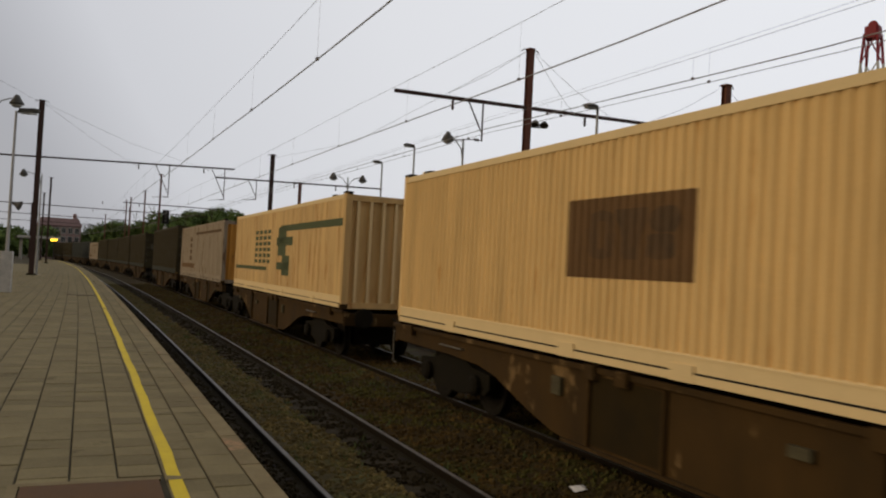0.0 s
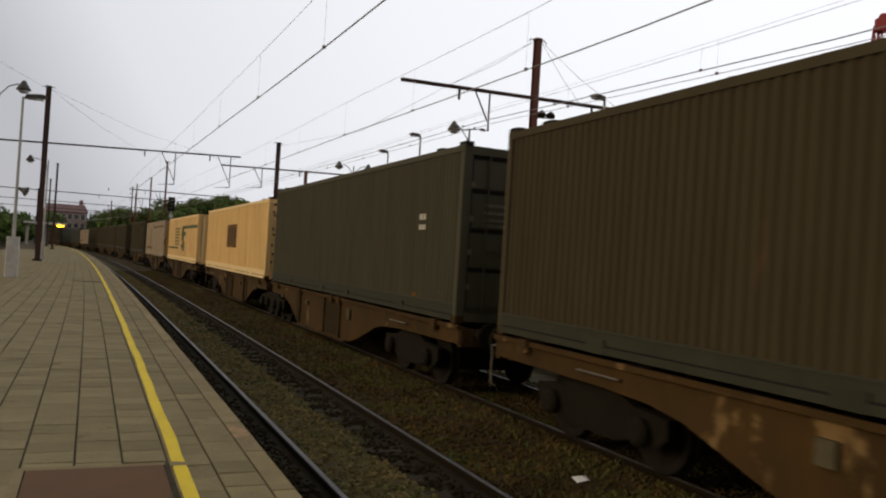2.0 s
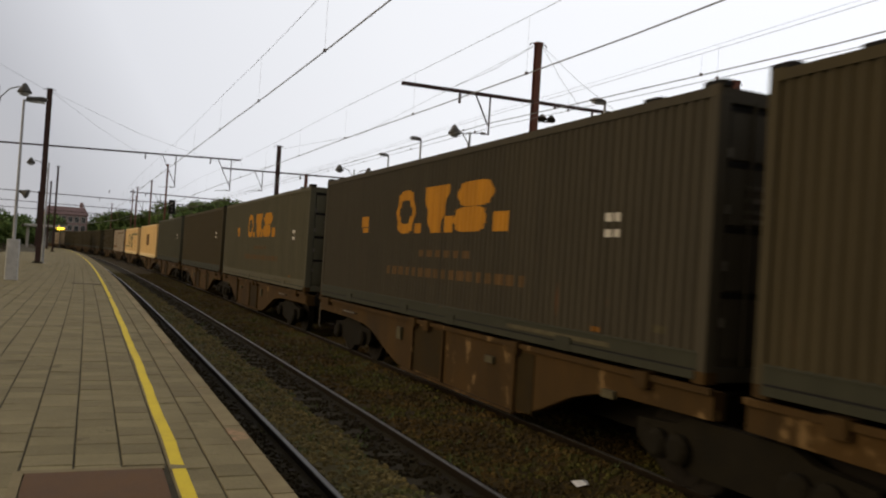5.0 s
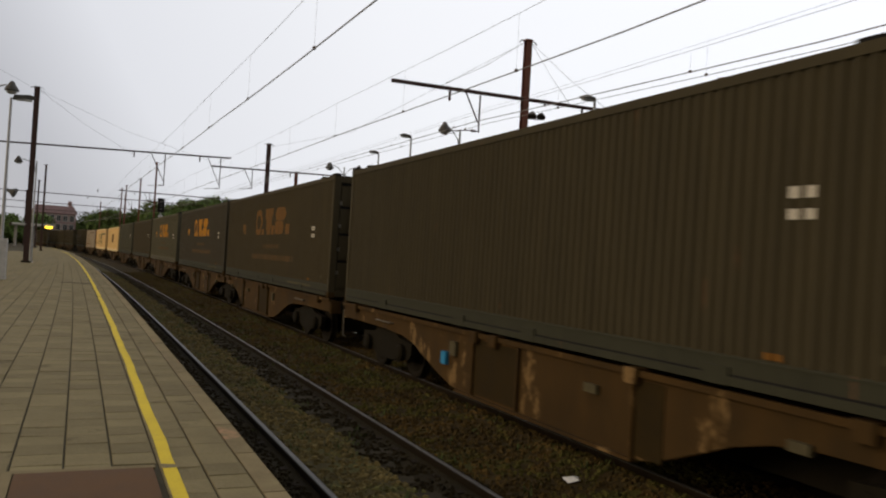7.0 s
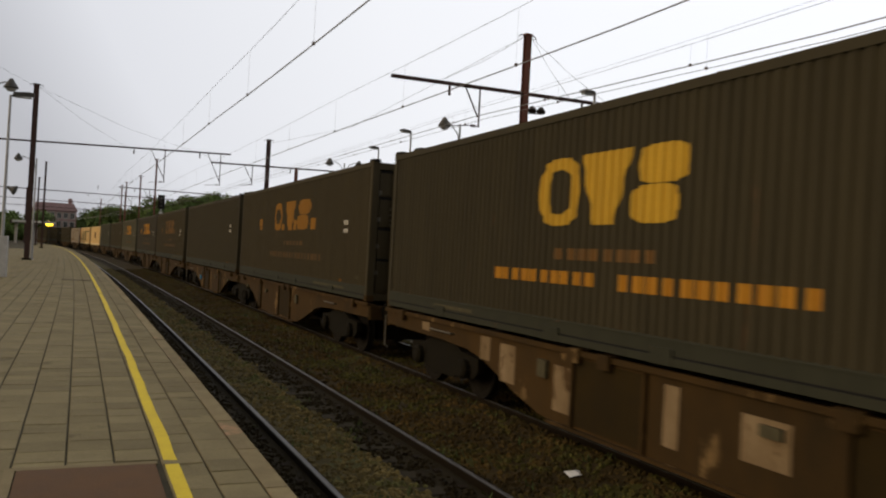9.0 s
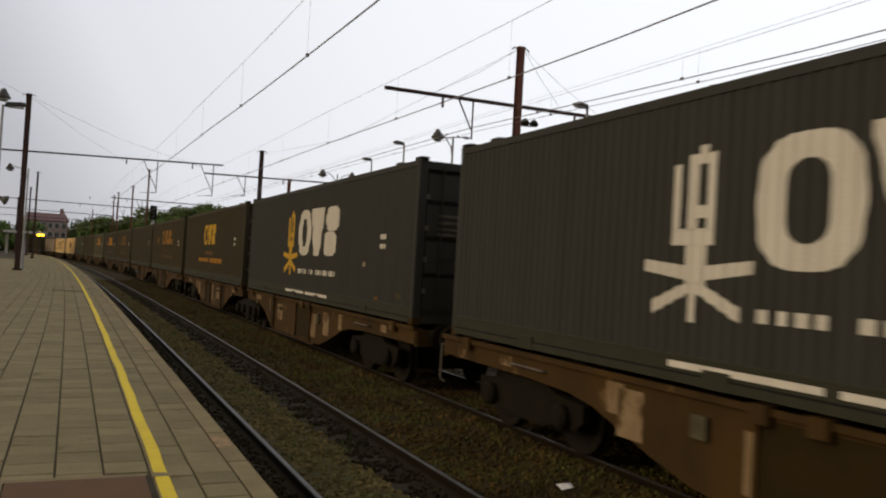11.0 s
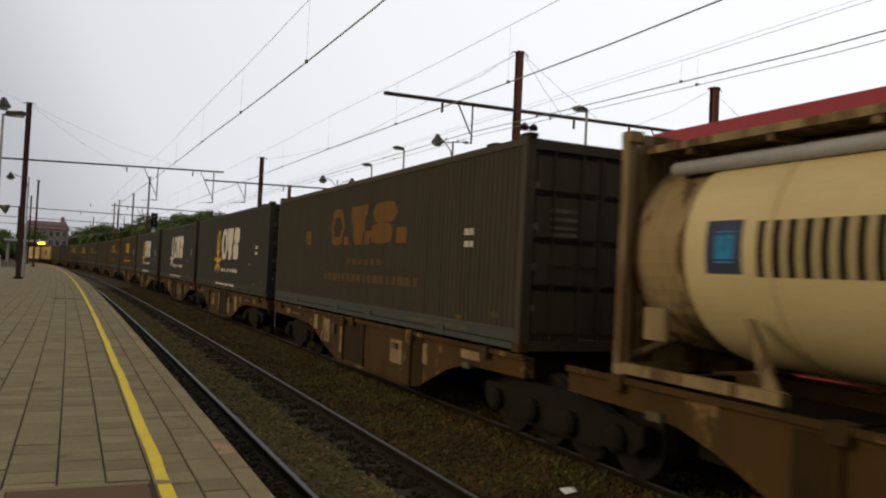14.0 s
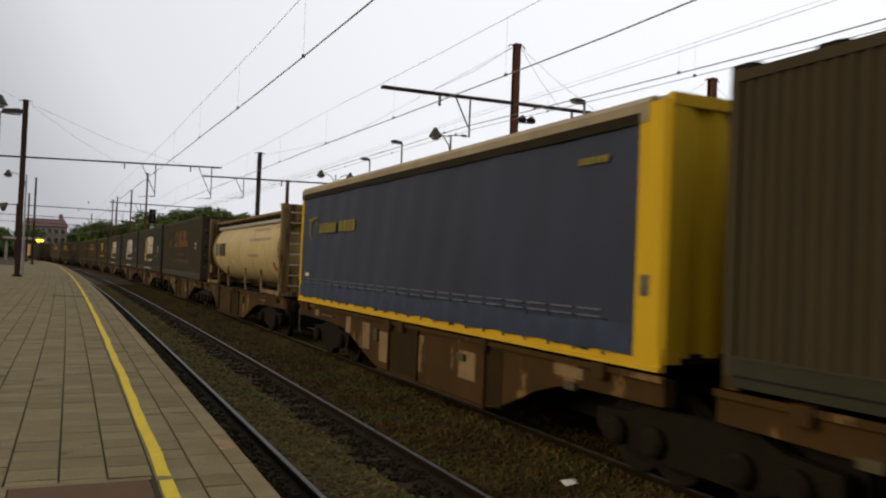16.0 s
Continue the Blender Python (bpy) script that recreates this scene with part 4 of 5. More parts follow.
def container(L, Hc, key, label, rail="", doors="", flat=0.0, marks=(), group="containers on the freight train", end_ribs=False):
    """A box container; origin at the middle of its floor; its door end trails. marks: (name, blocks, material)."""
    t = thing("shipping_container", label, "shipping container", group)
    body, rl, dr = M[key], M[rail or key], M[doors or key]
    X, Y = 1.25, L / 2
    for e in (-1, 1):
        x = e * (X - 0.004)
        part("side_wall", corrugated(L - 0.22, 0.26, Hc - 0.10, x, flat), body, t)
        g = Shape()
        g.prism([(e * X, -Y + 0.1, 0.03), (e * X, -Y + 0.1, 0.29), (e * (X - 0.012), -Y + 0.1, 0.305), (e * (X - 0.06), -Y + 0.1, 0.305), (e * (X - 0.06), -Y + 0.1, 0.02)], (0, L - 0.2, 0))
        br = part("bottom_rail", g, rl, t)
        part("rail_lip", Shape().box(min(e * X, e * (X + 0.018)), max(e * X, e * (X + 0.018)), -Y + 0.12, Y - 0.12, 0.035, 0.115), rl, br)
        # thin black strip draws the shadow line along the bottom rail
        part("rail_seam", Shape().box(min(e * (X - 0.01), e * (X + 0.003)), max(e * (X - 0.01), e * (X + 0.003)), -Y + 0.13, Y - 0.13, 0.117, 0.137), M["dull_black"], br)
        part("rail_ledge", Shape().box(min(e * (X - 0.03), e * (X + 0.006)), max(e * (X - 0.03), e * (X + 0.006)), -Y + 0.13, Y - 0.13, 0.272, 0.292), rl, br)
        for yy in (-1.03, 1.03, 4.4, -4.4):
            part("fork_pocket", Shape().box(min(e * (X + 0.002), e * (X + 0.024)), max(e * (X + 0.002), e * (X + 0.024)), yy - 0.17, yy + 0.17, 0.03, 0.20), rl, br)
        part("top_rail", Shape().box(min(e * X, e * (X - 0.06)), max(e * X, e * (X - 0.06)), -Y + 0.1, Y - 0.1, Hc - 0.11, Hc - 0.012), rl if rail == "cream_rail" else body, t)
        for f in (-1, 1):
            part("corner_post", Shape().box(min(e * X, e * (X - 0.16)), max(e * X, e * (X - 0.16)), min(f * Y, f * (Y - 0.13)), max(f * Y, f * (Y - 0.13)), 0.10, Hc - 0.10, 0.012), body, t)
            for z in (0.0, Hc - 0.115):
                part("corner_casting", Shape().box(min(e * (X + 0.004), e * (X - 0.175)), max(e * (X + 0.004), e * (X - 0.175)), min(f * (Y + 0.003), f * (Y - 0.185)), max(f * (Y + 0.003), f * (Y - 0.185)), z, z + 0.118, 0.02), M["frame"] if z == 0 else body, t)
    # roof with shallow cross ribs and raised lifting corners
    g = Shape()
    ys = np.linspace(-Y + 0.1, Y - 0.1, 61)
    for k, y in enumerate(ys):
        z = Hc - 0.02 - (0.015 if k % 2 else 0.0)
        g.v += [(-X + 0.05, y, z), (X - 0.05, y, z)]
    g.f = [(2 * k, 2 * k + 1, 2 * k + 3, 2 * k + 2) for k in range(60)]
    part("roof", g, body, t)
    for e in (-1, 1):
        for y in (Y - 0.12, Y - 1.05, -Y + 1.05, -Y + 0.12):
            part("lifting_lug", Shape().box(*sorted((e * (X - 0.005), e * (X - 0.17))), y - 0.15, y + 0.15, Hc - 0.015, Hc + (0.045 if abs(y) > Y - 0.5 else 0.025), 0.04), M["dull_black"], t)
    # front end
    g = Shape()
    for k in range(17):
        x = -X + 0.14 + k * (2 * X - 0.28) / 16
        g.v += [(x, Y - 0.02 - (0.04 if (k // 2) % 2 else 0.0), 0.12), (x, Y - 0.02 - (0.04 if (k // 2) % 2 else 0.0), Hc - 0.1)]
    g.f = [(2 * k, 2 * k + 2, 2 * k + 3, 2 * k + 1) for k in range(16)]
    part("end_wall", g, body, t)
    # door end
    part("door_header", Shape().box(-X + 0.1, X - 0.1, -Y + 0.01, -Y + 0.1, Hc - 0.16, Hc - 0.02), body, t)
    part("door_sill", Shape().box(-X + 0.1, X - 0.1, -Y + 0.01, -Y + 0.1, 0.02, 0.16), body, t)
    if end_ribs:
        part("end_wall", Shape().box(-X + 0.13, X - 0.13, -Y + 0.09, -Y + 0.12, 0.14, Hc - 0.14), dr, t)
        for k in range(7):
            x = -X + 0.32 + k * 0.31
            part("end_rib", Shape().box(x - 0.035, x + 0.035, -Y + 0.012, -Y + 0.09, 0.14, Hc - 0.14), rl if rail == "cream_rail" else dr, t)
    else:
        for e in (-1, 1):
            x0, x1 = (-X + 0.15, -0.015) if e < 0 else (0.015, X - 0.15)
            door = part("door", Shape().box(x0, x1, -Y + 0.055, -Y + 0.09, 0.17, Hc - 0.17), dr, t)
            zs = [0.20, 0.86, 1.50, 2.14, Hc - 0.20]
            for a, b in zip(zs, zs[1:]):
                part("door_panel", Shape().box(x0 + 0.05, x1 - 0.05, -Y + 0.035, -Y + 0.055, a + 0.05, b - 0.05, 0.0), dr, door)
                part("panel_groove", Shape().box(x0 + 0.05, x1 - 0.05, -Y + 0.05, -Y + 0.0548, b - 0.03, b + 0.03), M["dull_black"], door)
            for q in (0.3, 0.72):
                xx = x0 + (x1 - x0) * q
                rod = part("lock_rod", Shape().tube([(xx, -Y + 0.012, 0.12), (xx, -Y + 0.012, Hc - 0.12)], 0.017, 6), dr, door)
                part("rod_handle", Shape().box(xx - 0.02, xx + 0.26, -Y - 0.006, -Y + 0.006, 1.18, 1.21), dr, rod)
            for z in (0.55, 1.1, 1.65, 2.2):
                part("hinge", Shape().box(*sorted((e * (X - 0.15), e * (X - 0.23))), -Y + 0.02, -Y + 0.035, z, z + 0.09), M["rod"], door)
            if doors != "none":
                for z, h in ((1.95, 0.05), (1.83, 0.05), (1.72, 0.04), (1.62, 0.05)):
                    if e < 0:
                        part("stencil_bar", Shape().box(x0 + 0.28, x0 + 0.72, -Y + 0.029, -Y + 0.034, z - 0.05, z - 0.05 + h), M["rod"], door, "faded white stencilled lines")
    for name, blocks, mk, lab in marks:
        p = part(name, decal(blocks, -(X + 0.004), 1.0) if name == "rail_stripe" else decal(blocks, -(X - 0.004), flat), M[mk], t, lab)
        if name == "writing":
            tagged(p, kind="stuff")
    return t


def code_marks(L, h, two=True):
    """Small white code blocks near the trailing upper corner."""
    Y = L / 2
    rows = [(Y - 12.23, Y - 12.15, h, h + 0.10), (Y - 12.06, Y - 11.98, h, h + 0.10)]
    if two:
        rows += [(Y - 12.23, Y - 12.15, h - 0.18, h - 0.09), (Y - 12.06, Y - 11.98, h - 0.18, h - 0.09)]
    return [("writing", rows, "white", "small white code lines"),
            ("rail_label", [(Y - 12.0, Y - 11.76, 0.32, 0.38)], "sign_orange", "small orange label"), ("rail_label", [(Y - 13.1, Y - 12.9, 0.42, 0.50)], "sign", "small pale label")]


L45 = 13.716


def old_marks(key, L=L45, soft="faint_orange"):
    Y = L / 2
    return [*mark_blocks("lettering", Y - 9.65, Y - 5.1, 1.52, 2.33, 0.24, key, "large faded orange shape", True),
            ("writing", word_bars(Y - 10.2, Y - 4.6, 0.74, 0.90, 17, 0.35), soft, "worn orange line of writing"),
            ("writing", word_bars(Y - 8.4, Y - 6.2, 1.10, 1.22, 6, 0.4), soft, "worn orange line of writing"),
            ("lettering", [(Y - 3.38, Y - 2.98, 1.68, 1.90), (Y - 3.38, Y - 3.05, 1.56, 1.66)], key, "small orange block"),
            ("rail_stripe", [(Y - 12.2, Y - 9.8, 0.17, 0.225)], "sign", "pale stripe"), *code_marks(L, 1.60)]


def wide_marks():
    Y = L45 / 2
    return [*mark_blocks("lettering", Y - 8.15, Y - 5.35, 1.46, 2.30, 0.19, "gold", "large golden shape"),
            ("writing", word_bars(Y - 9.75, Y - 7.0, 0.72, 0.90, 11, 0.30) + word_bars(Y - 6.6, Y - 4.15, 0.74, 0.90, 10, 0.32), "orange", "worn orange line of writing"),
            ("writing", word_bars(Y - 7.7, Y - 5.7, 1.04, 1.18, 8, 0.3), "dim_orange", "worn line of writing"),
            ("rail_stripe", [(Y - 3.6, Y - 2.2, 0.17, 0.225)], "sign", "pale stripe"), *code_marks(L45, 1.60)]


def new_marks(sym, L=L45):
    """The newer livery: an upright branching emblem and three tall white blocks."""
    Y = L / 2
    c = Y - 5.15
    em = [(c + 0.14, c + 0.26, 1.50, 2.16), (c - 0.32, c - 0.20, 1.50, 2.24), (c - 0.08, c + 0.04, 1.50, 2.24), (c - 0.20, c - 0.08, 2.14, 2.32), (c - 0.20, c - 0.08, 1.62, 1.74),
          (c - 0.32, c + 0.26, 1.36, 1.52), (c - 0.22, c + 0.06, 0.98, 1.37), (c - 0.12, c - 0.02, 0.62, 0.98),
          (c + 0.02, c + 0.66, 1.02, 1.16, 0.08, 0.06), (c - 0.80, c - 0.18, 1.10, 1.22, -0.08, -0.06), (c - 0.02, c + 0.52, 0.90, 1.02, -0.24, -0.22), (c - 0.66, c - 0.12, 0.66, 0.80, 0.24, 0.22)]
    return [("emblem", em, sym, "upright branching emblem"),
            *mark_blocks("lettering", Y - 9.3, Y - 5.95, 1.14, 2.30, 0.30, "white", "tall chalky white shape"),
            ("writing", word_bars(Y - 9.2, Y - 7.55, 0.68, 0.80, 8, 0.42) + word_bars(Y - 7.35, Y - 6.95, 0.68, 0.80, 2, 0.42) + word_bars(Y - 6.75, Y - 5.95, 0.68, 0.80, 4, 0.42), "white", "line of small white writing"),
            ("rail_stripe", [(Y - 8.75, Y - 6.9, 0.17, 0.235), (Y - 6.75, Y - 4.95, 0.17, 0.235)], "white", "long pale stripe"),
            *code_marks(L, 1.50),
            ("lettering", [(Y - 11.15, Y - 11.0, 0.95, 1.05)], "palegrey", "small pale label")]


def cream_box():
    L = 13.5
    Y = L / 2
    t = container(L, 2.70, "cream", "cream corrugated container with a dark brown painted patch", "cream_rail", "cream",
                  marks=[("patch", [(Y - 7.85, Y - 5.6, 1.00, 1.93)], "ghost", "dark brown painted-over patch")])
    for name, bl, key, lab in mark_blocks("ghost_lettering", Y - 7.65, Y - 6.05, 1.22, 1.78, 0.16, "ghost_dark", "darker block shape under the patch"):
        part(name, decal(bl, -1.2505), M[key], t, lab)
    part("roof_bow", Shape().box(-1.2, -0.9, Y - 1.1, Y - 0.7, 2.68, 2.74, 0.05), M["cream_rail"], t)
    return t


def green_box():
    L = 13.7
    Y = L / 2
    m = [("band", [(-Y + 0.2, Y - 7.4, 1.92, 2.10)], "ne_green", "dull green band"), ("band", [(Y - 5.6, Y - 0.3, 0.72, 0.84)], "ne_green", "dull green band"),
         ("writing", [(Y - 4.2 - k * 0.62, Y - 3.75 - k * 0.62, 0.95 + j * 0.19, 1.07 + j * 0.19) for k in range(4) for j in range(6)], "ne_green", "rows of dull green dashes"),
         ("emblem", [(Y - 8.6, Y - 7.7, 0.62, 1.2), (Y - 8.9, Y - 6.9, 1.5, 1.75), (Y - 8.1, Y - 7.1, 1.2, 2.05), (Y - 8.5, Y - 7.0, 0.78, 1.0)], "ne_green", "ragged green emblem")]
    return container(L, 2.66, "dirty_cream", "dirty cream container with green emblem, bands and ribbed end", "cream_rail", "dirty_cream", 0.85, m, end_ribs=True)


def pale_box():
    Y = 13.6 / 2
    m = [("writing", [(Y - 4.4, Y - 3.6, 0.9 + k * 0.32, 1.12 + k * 0.32) for k in range(4)], "ghost_dark", "column of brown blocks"),
         ("band", [(Y - 13.0, Y - 5.6, 2.18, 2.30)], "ghost_dark", "brown band"), ("patch", [(Y - 10.5, Y - 6.0, 0.6, 2.1)], "palegrey", "paler panel"),
         ("stain", [(Y - 5.4, Y - 0.6, 0.50, 0.72)], "ghost", "rusty stain along the bottom")]
    return container(13.6, 2.66, "palegrey", "dirty pale grey container with an orange end", "", "orange_end", 0.6, m, end_ribs=True)


def curtain_body():
    """A swap body with blue curtain sides and a yellow steel frame."""
    L, Hc = 13.9, 2.86
    t = thing("swap_body", "navy blue curtain-sided swap body with yellow steel frame and beige roof", "swap body", "containers on the freight train")
    X, Y = 1.25, L / 2
    for e in (-1, 1):
        g = Shape()
        ys = np.linspace(-Y + 0.44, Y - 0.16, 110)
        zs = np.linspace(0.14, Hc - 0.24, 13)
        for y in ys:
            for z in zs:
                q = 0.010 * math.sin(y * 2.1 + z) + 0.007 * math.sin(y * 6.3 + 2 * z) + (0.014 * math.sin(y * 11) if z < 0.5 else 0)
                g.v.append((e * (X - 0.012 + q), y, z if z > 0.2 else z + 0.022 * math.sin(y * 3.7) + 0.012 * math.sin(y * 9.0)))
        n = len(zs)
        g.f = [(a * n + b, a * n + n + b, a * n + n + b + 1, a * n + b + 1) for a in range(len(ys) - 1) for b in range(n - 1)]
        c = part("curtain", g, M["navy"], t, "slack navy blue tarpaulin curtain", True)
        g = Shape()
        for y in np.linspace(-Y + 0.45, Y - 0.17, 110):
            q = 0.010 * math.sin(y * 2.1 + 0.3) + 0.007 * math.sin(y * 6.3 + 0.6) + 0.014 * math.sin(y * 11)
            g.v += [(e * (X + 0.034 + q), y, 0.15 + 0.010 * math.sin(y * 5.0)), (e * (X + 0.036 + q), y, 0.30), (e * (X + 0.020 + q), y, 0.46 + 0.02 * math.sin(y * 1.7))]
        g.f = [(3 * a + b, 3 * a + 3 + b, 3 * a + 4 + b, 3 * a + 1 + b) for a in range(109) for b in range(2)]
        part("hem_band", g, M["hem"], c, "brighter blue hem of the curtain", True)
        for k in range(23):
            y = -Y + 0.95 + k * 0.56
            part("strap", Shape().box(*sorted((e * (X + 0.012), e * (X + 0.022))), y - 0.014, y + 0.014, 0.10, 0.50), M["navy"], c)
        for z in (0.50, 0.58):
            for k in range(22):
                y = -Y + 1.02 + k * 0.56
                part("stitched_band", Shape().box(*sorted((e * (X + 0.010), e * (X + 0.019))), y, y + 0.44, z, z + 0.022), M["navy_strap"], c)
        br = part("bottom_rail", Shape().box(*sorted((e * X, e * (X - 0.07))), -Y + 0.02, Y - 0.02, 0.02, 0.26, 0.0), M["yellow_steel"], t)
        part("rail_lip", Shape().box(*sorted((e * X, e * (X + 0.03))), -Y + 0.02, Y - 0.02, 0.02, 0.06), M["yellow_steel"], br)
        g = Shape()
        g.prism([(e * (X + 0.012), -Y + 0.3, Hc - 0.26), (e * (X + 0.015), -Y + 0.3, Hc - 0.05), (e * (X - 0.05), -Y + 0.3, Hc + 0.02), (e * (X - 0.12), -Y + 0.3, Hc + 0.02), (e * (X - 0.12), -Y + 0.3, Hc - 0.26)], (0, L - 0.32, 0))
        part("roof_edge", g, M["sheet_roof"], t, "beige tarpaulin roof edge")
        # near-black strip paints the shade below the roof edge on the curtain rail
        part("gutter", Shape().box(*sorted((e * (X + 0.016), e * (X + 0.024))), -Y + 0.44, Y - 0.05, Hc - 0.27, Hc - 0.15), M["wall"], t, "curtain rail with the roof's shade painted on as a dark strip")
        part("corner_post", Shape().box(*sorted((e * (X + 0.004), e * (X - 0.18))), Y - 0.16, Y, 0.1, Hc - 0.24, 0.02), M["yellow_steel"], t)
        g = Shape()
        g.prism([(e * (X + 0.006), -Y + 0.44, 0.1), (e * (X + 0.006), -Y + 0.06, 0.1), (e * (X - 0.05), -Y, 0.1), (e * (X - 0.25), -Y, 0.1), (e * (X - 0.25), -Y + 0.44, 0.1)], (0, 0, Hc - 0.16))
        part("rear_post", g, M["yellow_steel"], t, "broad yellow rear corner post")
        part("post_plate", Shape().box(*sorted((e * (X + 0.007), e * (X + 0.013))), -Y + 0.22, -Y + 0.36, 0.78, 1.0), M["rod"], t)
    part("roof", Shape().box(-X + 0.12, X - 0.12, -Y + 0.05, Y - 0.02, Hc - 0.03, Hc + 0.015), M["sheet_roof"], t)
    part("floor", Shape().box(-X + 0.07, X - 0.07, -Y + 0.05, Y - 0.05, 0.10, 0.2), M["wall"], t)
    part("front_wall", Shape().box(-X + 0.1, X - 0.1, Y - 0.1, Y - 0.02, 0.1, Hc - 0.05), M["yellow_steel"], t)
    g = Shape()
    for k in range(21):
        x = -X + 0.24 + k * (2 * X - 0.48) / 20
        q = 0.05 if (k // 2) % 2 else 0.0
        g.v += [(x, -Y + 0.02 + q, 0.16), (x, -Y + 0.02 + q, Hc - 0.12)]
    g.f = [(2 * k, 2 * k + 2, 2 * k + 3, 2 * k + 1) for k in range(20)]
    part("rear_wall", g, M["yellow_steel"], t, "yellow ribbed rear wall")
    part("rear_header", Shape().box(-X + 0.05, X - 0.05, -Y - 0.01, -Y + 0.08, Hc - 0.12, Hc + 0.01), M["yellow_steel"], t)
    em = []
    for k in range(16):
        a = math.radians(20 + 15 * k)
        cy, cz, th = Y - 1.22 - 0.32 * math.cos(a), 1.80 + 0.27 * math.sin(a), 0.045 if 60 < 15 * k < 190 else 0.02
        em.append((cy - 0.05, cy + 0.05, cz - th, cz + th))
    em += [(Y - 1.05, Y - 0.75, 2.02, 2.07), (Y - 1.6, Y - 1.1, 2.06, 2.10)]
    tagged(part("emblem", decal(em, -1.272, 1.0), M["curtain_gold"], t, "worn olive-yellow curved emblem"), kind="stuff")
    w_ = part("lettering", decal(word_bars(Y - 3.0, Y - 1.7, 1.70, 1.92, 5, 0.12) + word_bars(Y - 4.3, Y - 3.2, 1.70, 1.94, 4, 0.12), -1.272, 1.0), M["curtain_gold"], t, "worn yellow writing")
    tagged(w_, kind="stuff")
    w_ = part("lettering", decal(word_bars(-Y + 0.95, -Y + 1.55, 2.25, 2.33, 5, 0.2), -1.272, 1.0), M["curtain_gold"], t, "small worn yellow writing")
    tagged(w_, kind="stuff")
    part("label_plate", decal([(Y - 0.95, Y - 0.65, 0.66, 0.74)], -1.272, 1.0), M["white"], t, "small white label")
    return t


def tank_container():
    """A cream tank in an open frame, with roof walkway and ladder."""
    L, Hc = 12.19, 2.65
    t = thing("tank_container", "cream tank container in a weathered beige frame with ladder", "tank container", "containers on the freight train")
    X, Y = 1.22, L / 2
    R, zc = 1.16, 1.36
    prof = [(0.0, 0.02), (0.05, 0.45), (0.14, 0.80), (0.30, 1.03), (0.50, 1.13), (0.66, R)]
    full = prof + [(L - 1.0 - a, r) for a, r in reversed(prof)]
    tk = part("tank", Shape().lathe(full, (0, -Y + 0.5, zc), (0, 1, 0), 56), M["tank"], t, "", True)
    for y in (-3.9, -1.9, 0.1, 2.1, 4.0):
        part("tank_band", Shape().lathe([(0, R + 0.001), (0.01, R + 0.012), (0.07, R + 0.012), (0.08, R + 0.001)], (0, y, zc), (0, 1, 0), 56), M["tank"], tk, "", True)
    part("steam_pipe", Shape().tube([(-0.86, -Y + 0.5, zc + 0.86), (-0.86, Y - 0.5, zc + 0.86)], 0.075, 10), M["galv"], t, "grey insulated pipe along the tank top", True)
    for e in (-1, 1):
        for f in (-1, 1):
            part("corner_post", Shape().box(*sorted((e * X, e * (X - 0.13))), *sorted((f * Y, f * (Y - 0.14))), 0.1, Hc - 0.1, 0.015), M["tank_frame"], t)
            for z in (0, Hc - 0.118):
                part("corner_casting", Shape().box(*sorted((e * (X + 0.004), e * (X - 0.175))), *sorted((f * (Y + 0.003), f * (Y - 0.185))), z, z + 0.118, 0.02), M["tank_frame"], t)
            part("end_brace", Shape().tube([(e * (X - 0.06), f * (Y - 0.07), 0.15), (e * 0.5, f * (Y - 0.2), zc - 0.95)], 0.045, 8), M["tank_frame"], t)
            part("bottom_rail", Shape().box(*sorted((e * X, e * (X - 0.1))), *sorted((f * Y, f * (Y - 2.3))), 0.02, 0.13), M["tank_frame"], t)
        for y in (-3.6, -1.2, 1.9, 3.9):
            g = Shape()
            g.prism([(e * (X - 0.06), y - 0.09, 0.0), (e * (X - 0.06), y + 0.09, 0.0), (e * (X - 0.10), y + 0.42, 0.72), (e * (X - 0.10), y + 0.34, 0.72)], (-e * 0.05, 0, 0))
            part("saddle_leg", g, M["tank_frame"], t)
    for f in (-1, 1):
        for z in (0.02, Hc - 0.12):
            part("end_beam", Shape().box(-X + 0.1, X - 0.1, *sorted((f * Y, f * (Y - 0.1))), z, z + 0.11), M["tank_frame"], t)
        # end plate with a round opening, and the skirt that joins it to the tank
        g = Shape()
        N, ro = 48, 1.09
        for k in range(N):
            a = 2 * math.pi * k / N
            c_, s_ = math.cos(a), math.sin(a)
            q = min((X - 0.1) / max(abs(c_), 1e-6), (Hc - 0.1 - zc if s_ > 0 else zc - 0.1) / max(abs(s_), 1e-6))
            q = max(q, ro + 0.01)
            for y in (Y - 0.03, Y - 0.09):
                g.v += [(ro * c_, f * y, zc + ro * s_), (q * c_, f * y, zc + q * s_)]
            g.v.append((ro * c_, f * (Y - 1.14), zc + ro * s_))
        for k in range(N):
            i, j = 5 * k, 5 * ((k + 1) % N)
            g.f += [(i, i + 1, j + 1, j), (i + 2, j + 2, j + 3, i + 3), (i + 1, i + 3, j + 3, j + 1), (i, j, j + 4, i + 4)]
        part("end_plate", g, M["tank_frame"], t, "dirty end plate with round opening")
    # walkway along the top, with cross straps
    part("walkway", Shape().box(-0.98, -0.38, -Y + 0.12, Y - 0.12, Hc - 0.235, Hc - 0.155), M["tank_frame"], t, "dirty beige roof walkway")
    for k in range(11):
        y = -Y + 0.8 + k * 1.06
        part("walkway_bracket", Shape().box(-0.96, -0.42, y - 0.03, y + 0.03, Hc - 0.30, Hc - 0.235), M["tank_frame"], t)
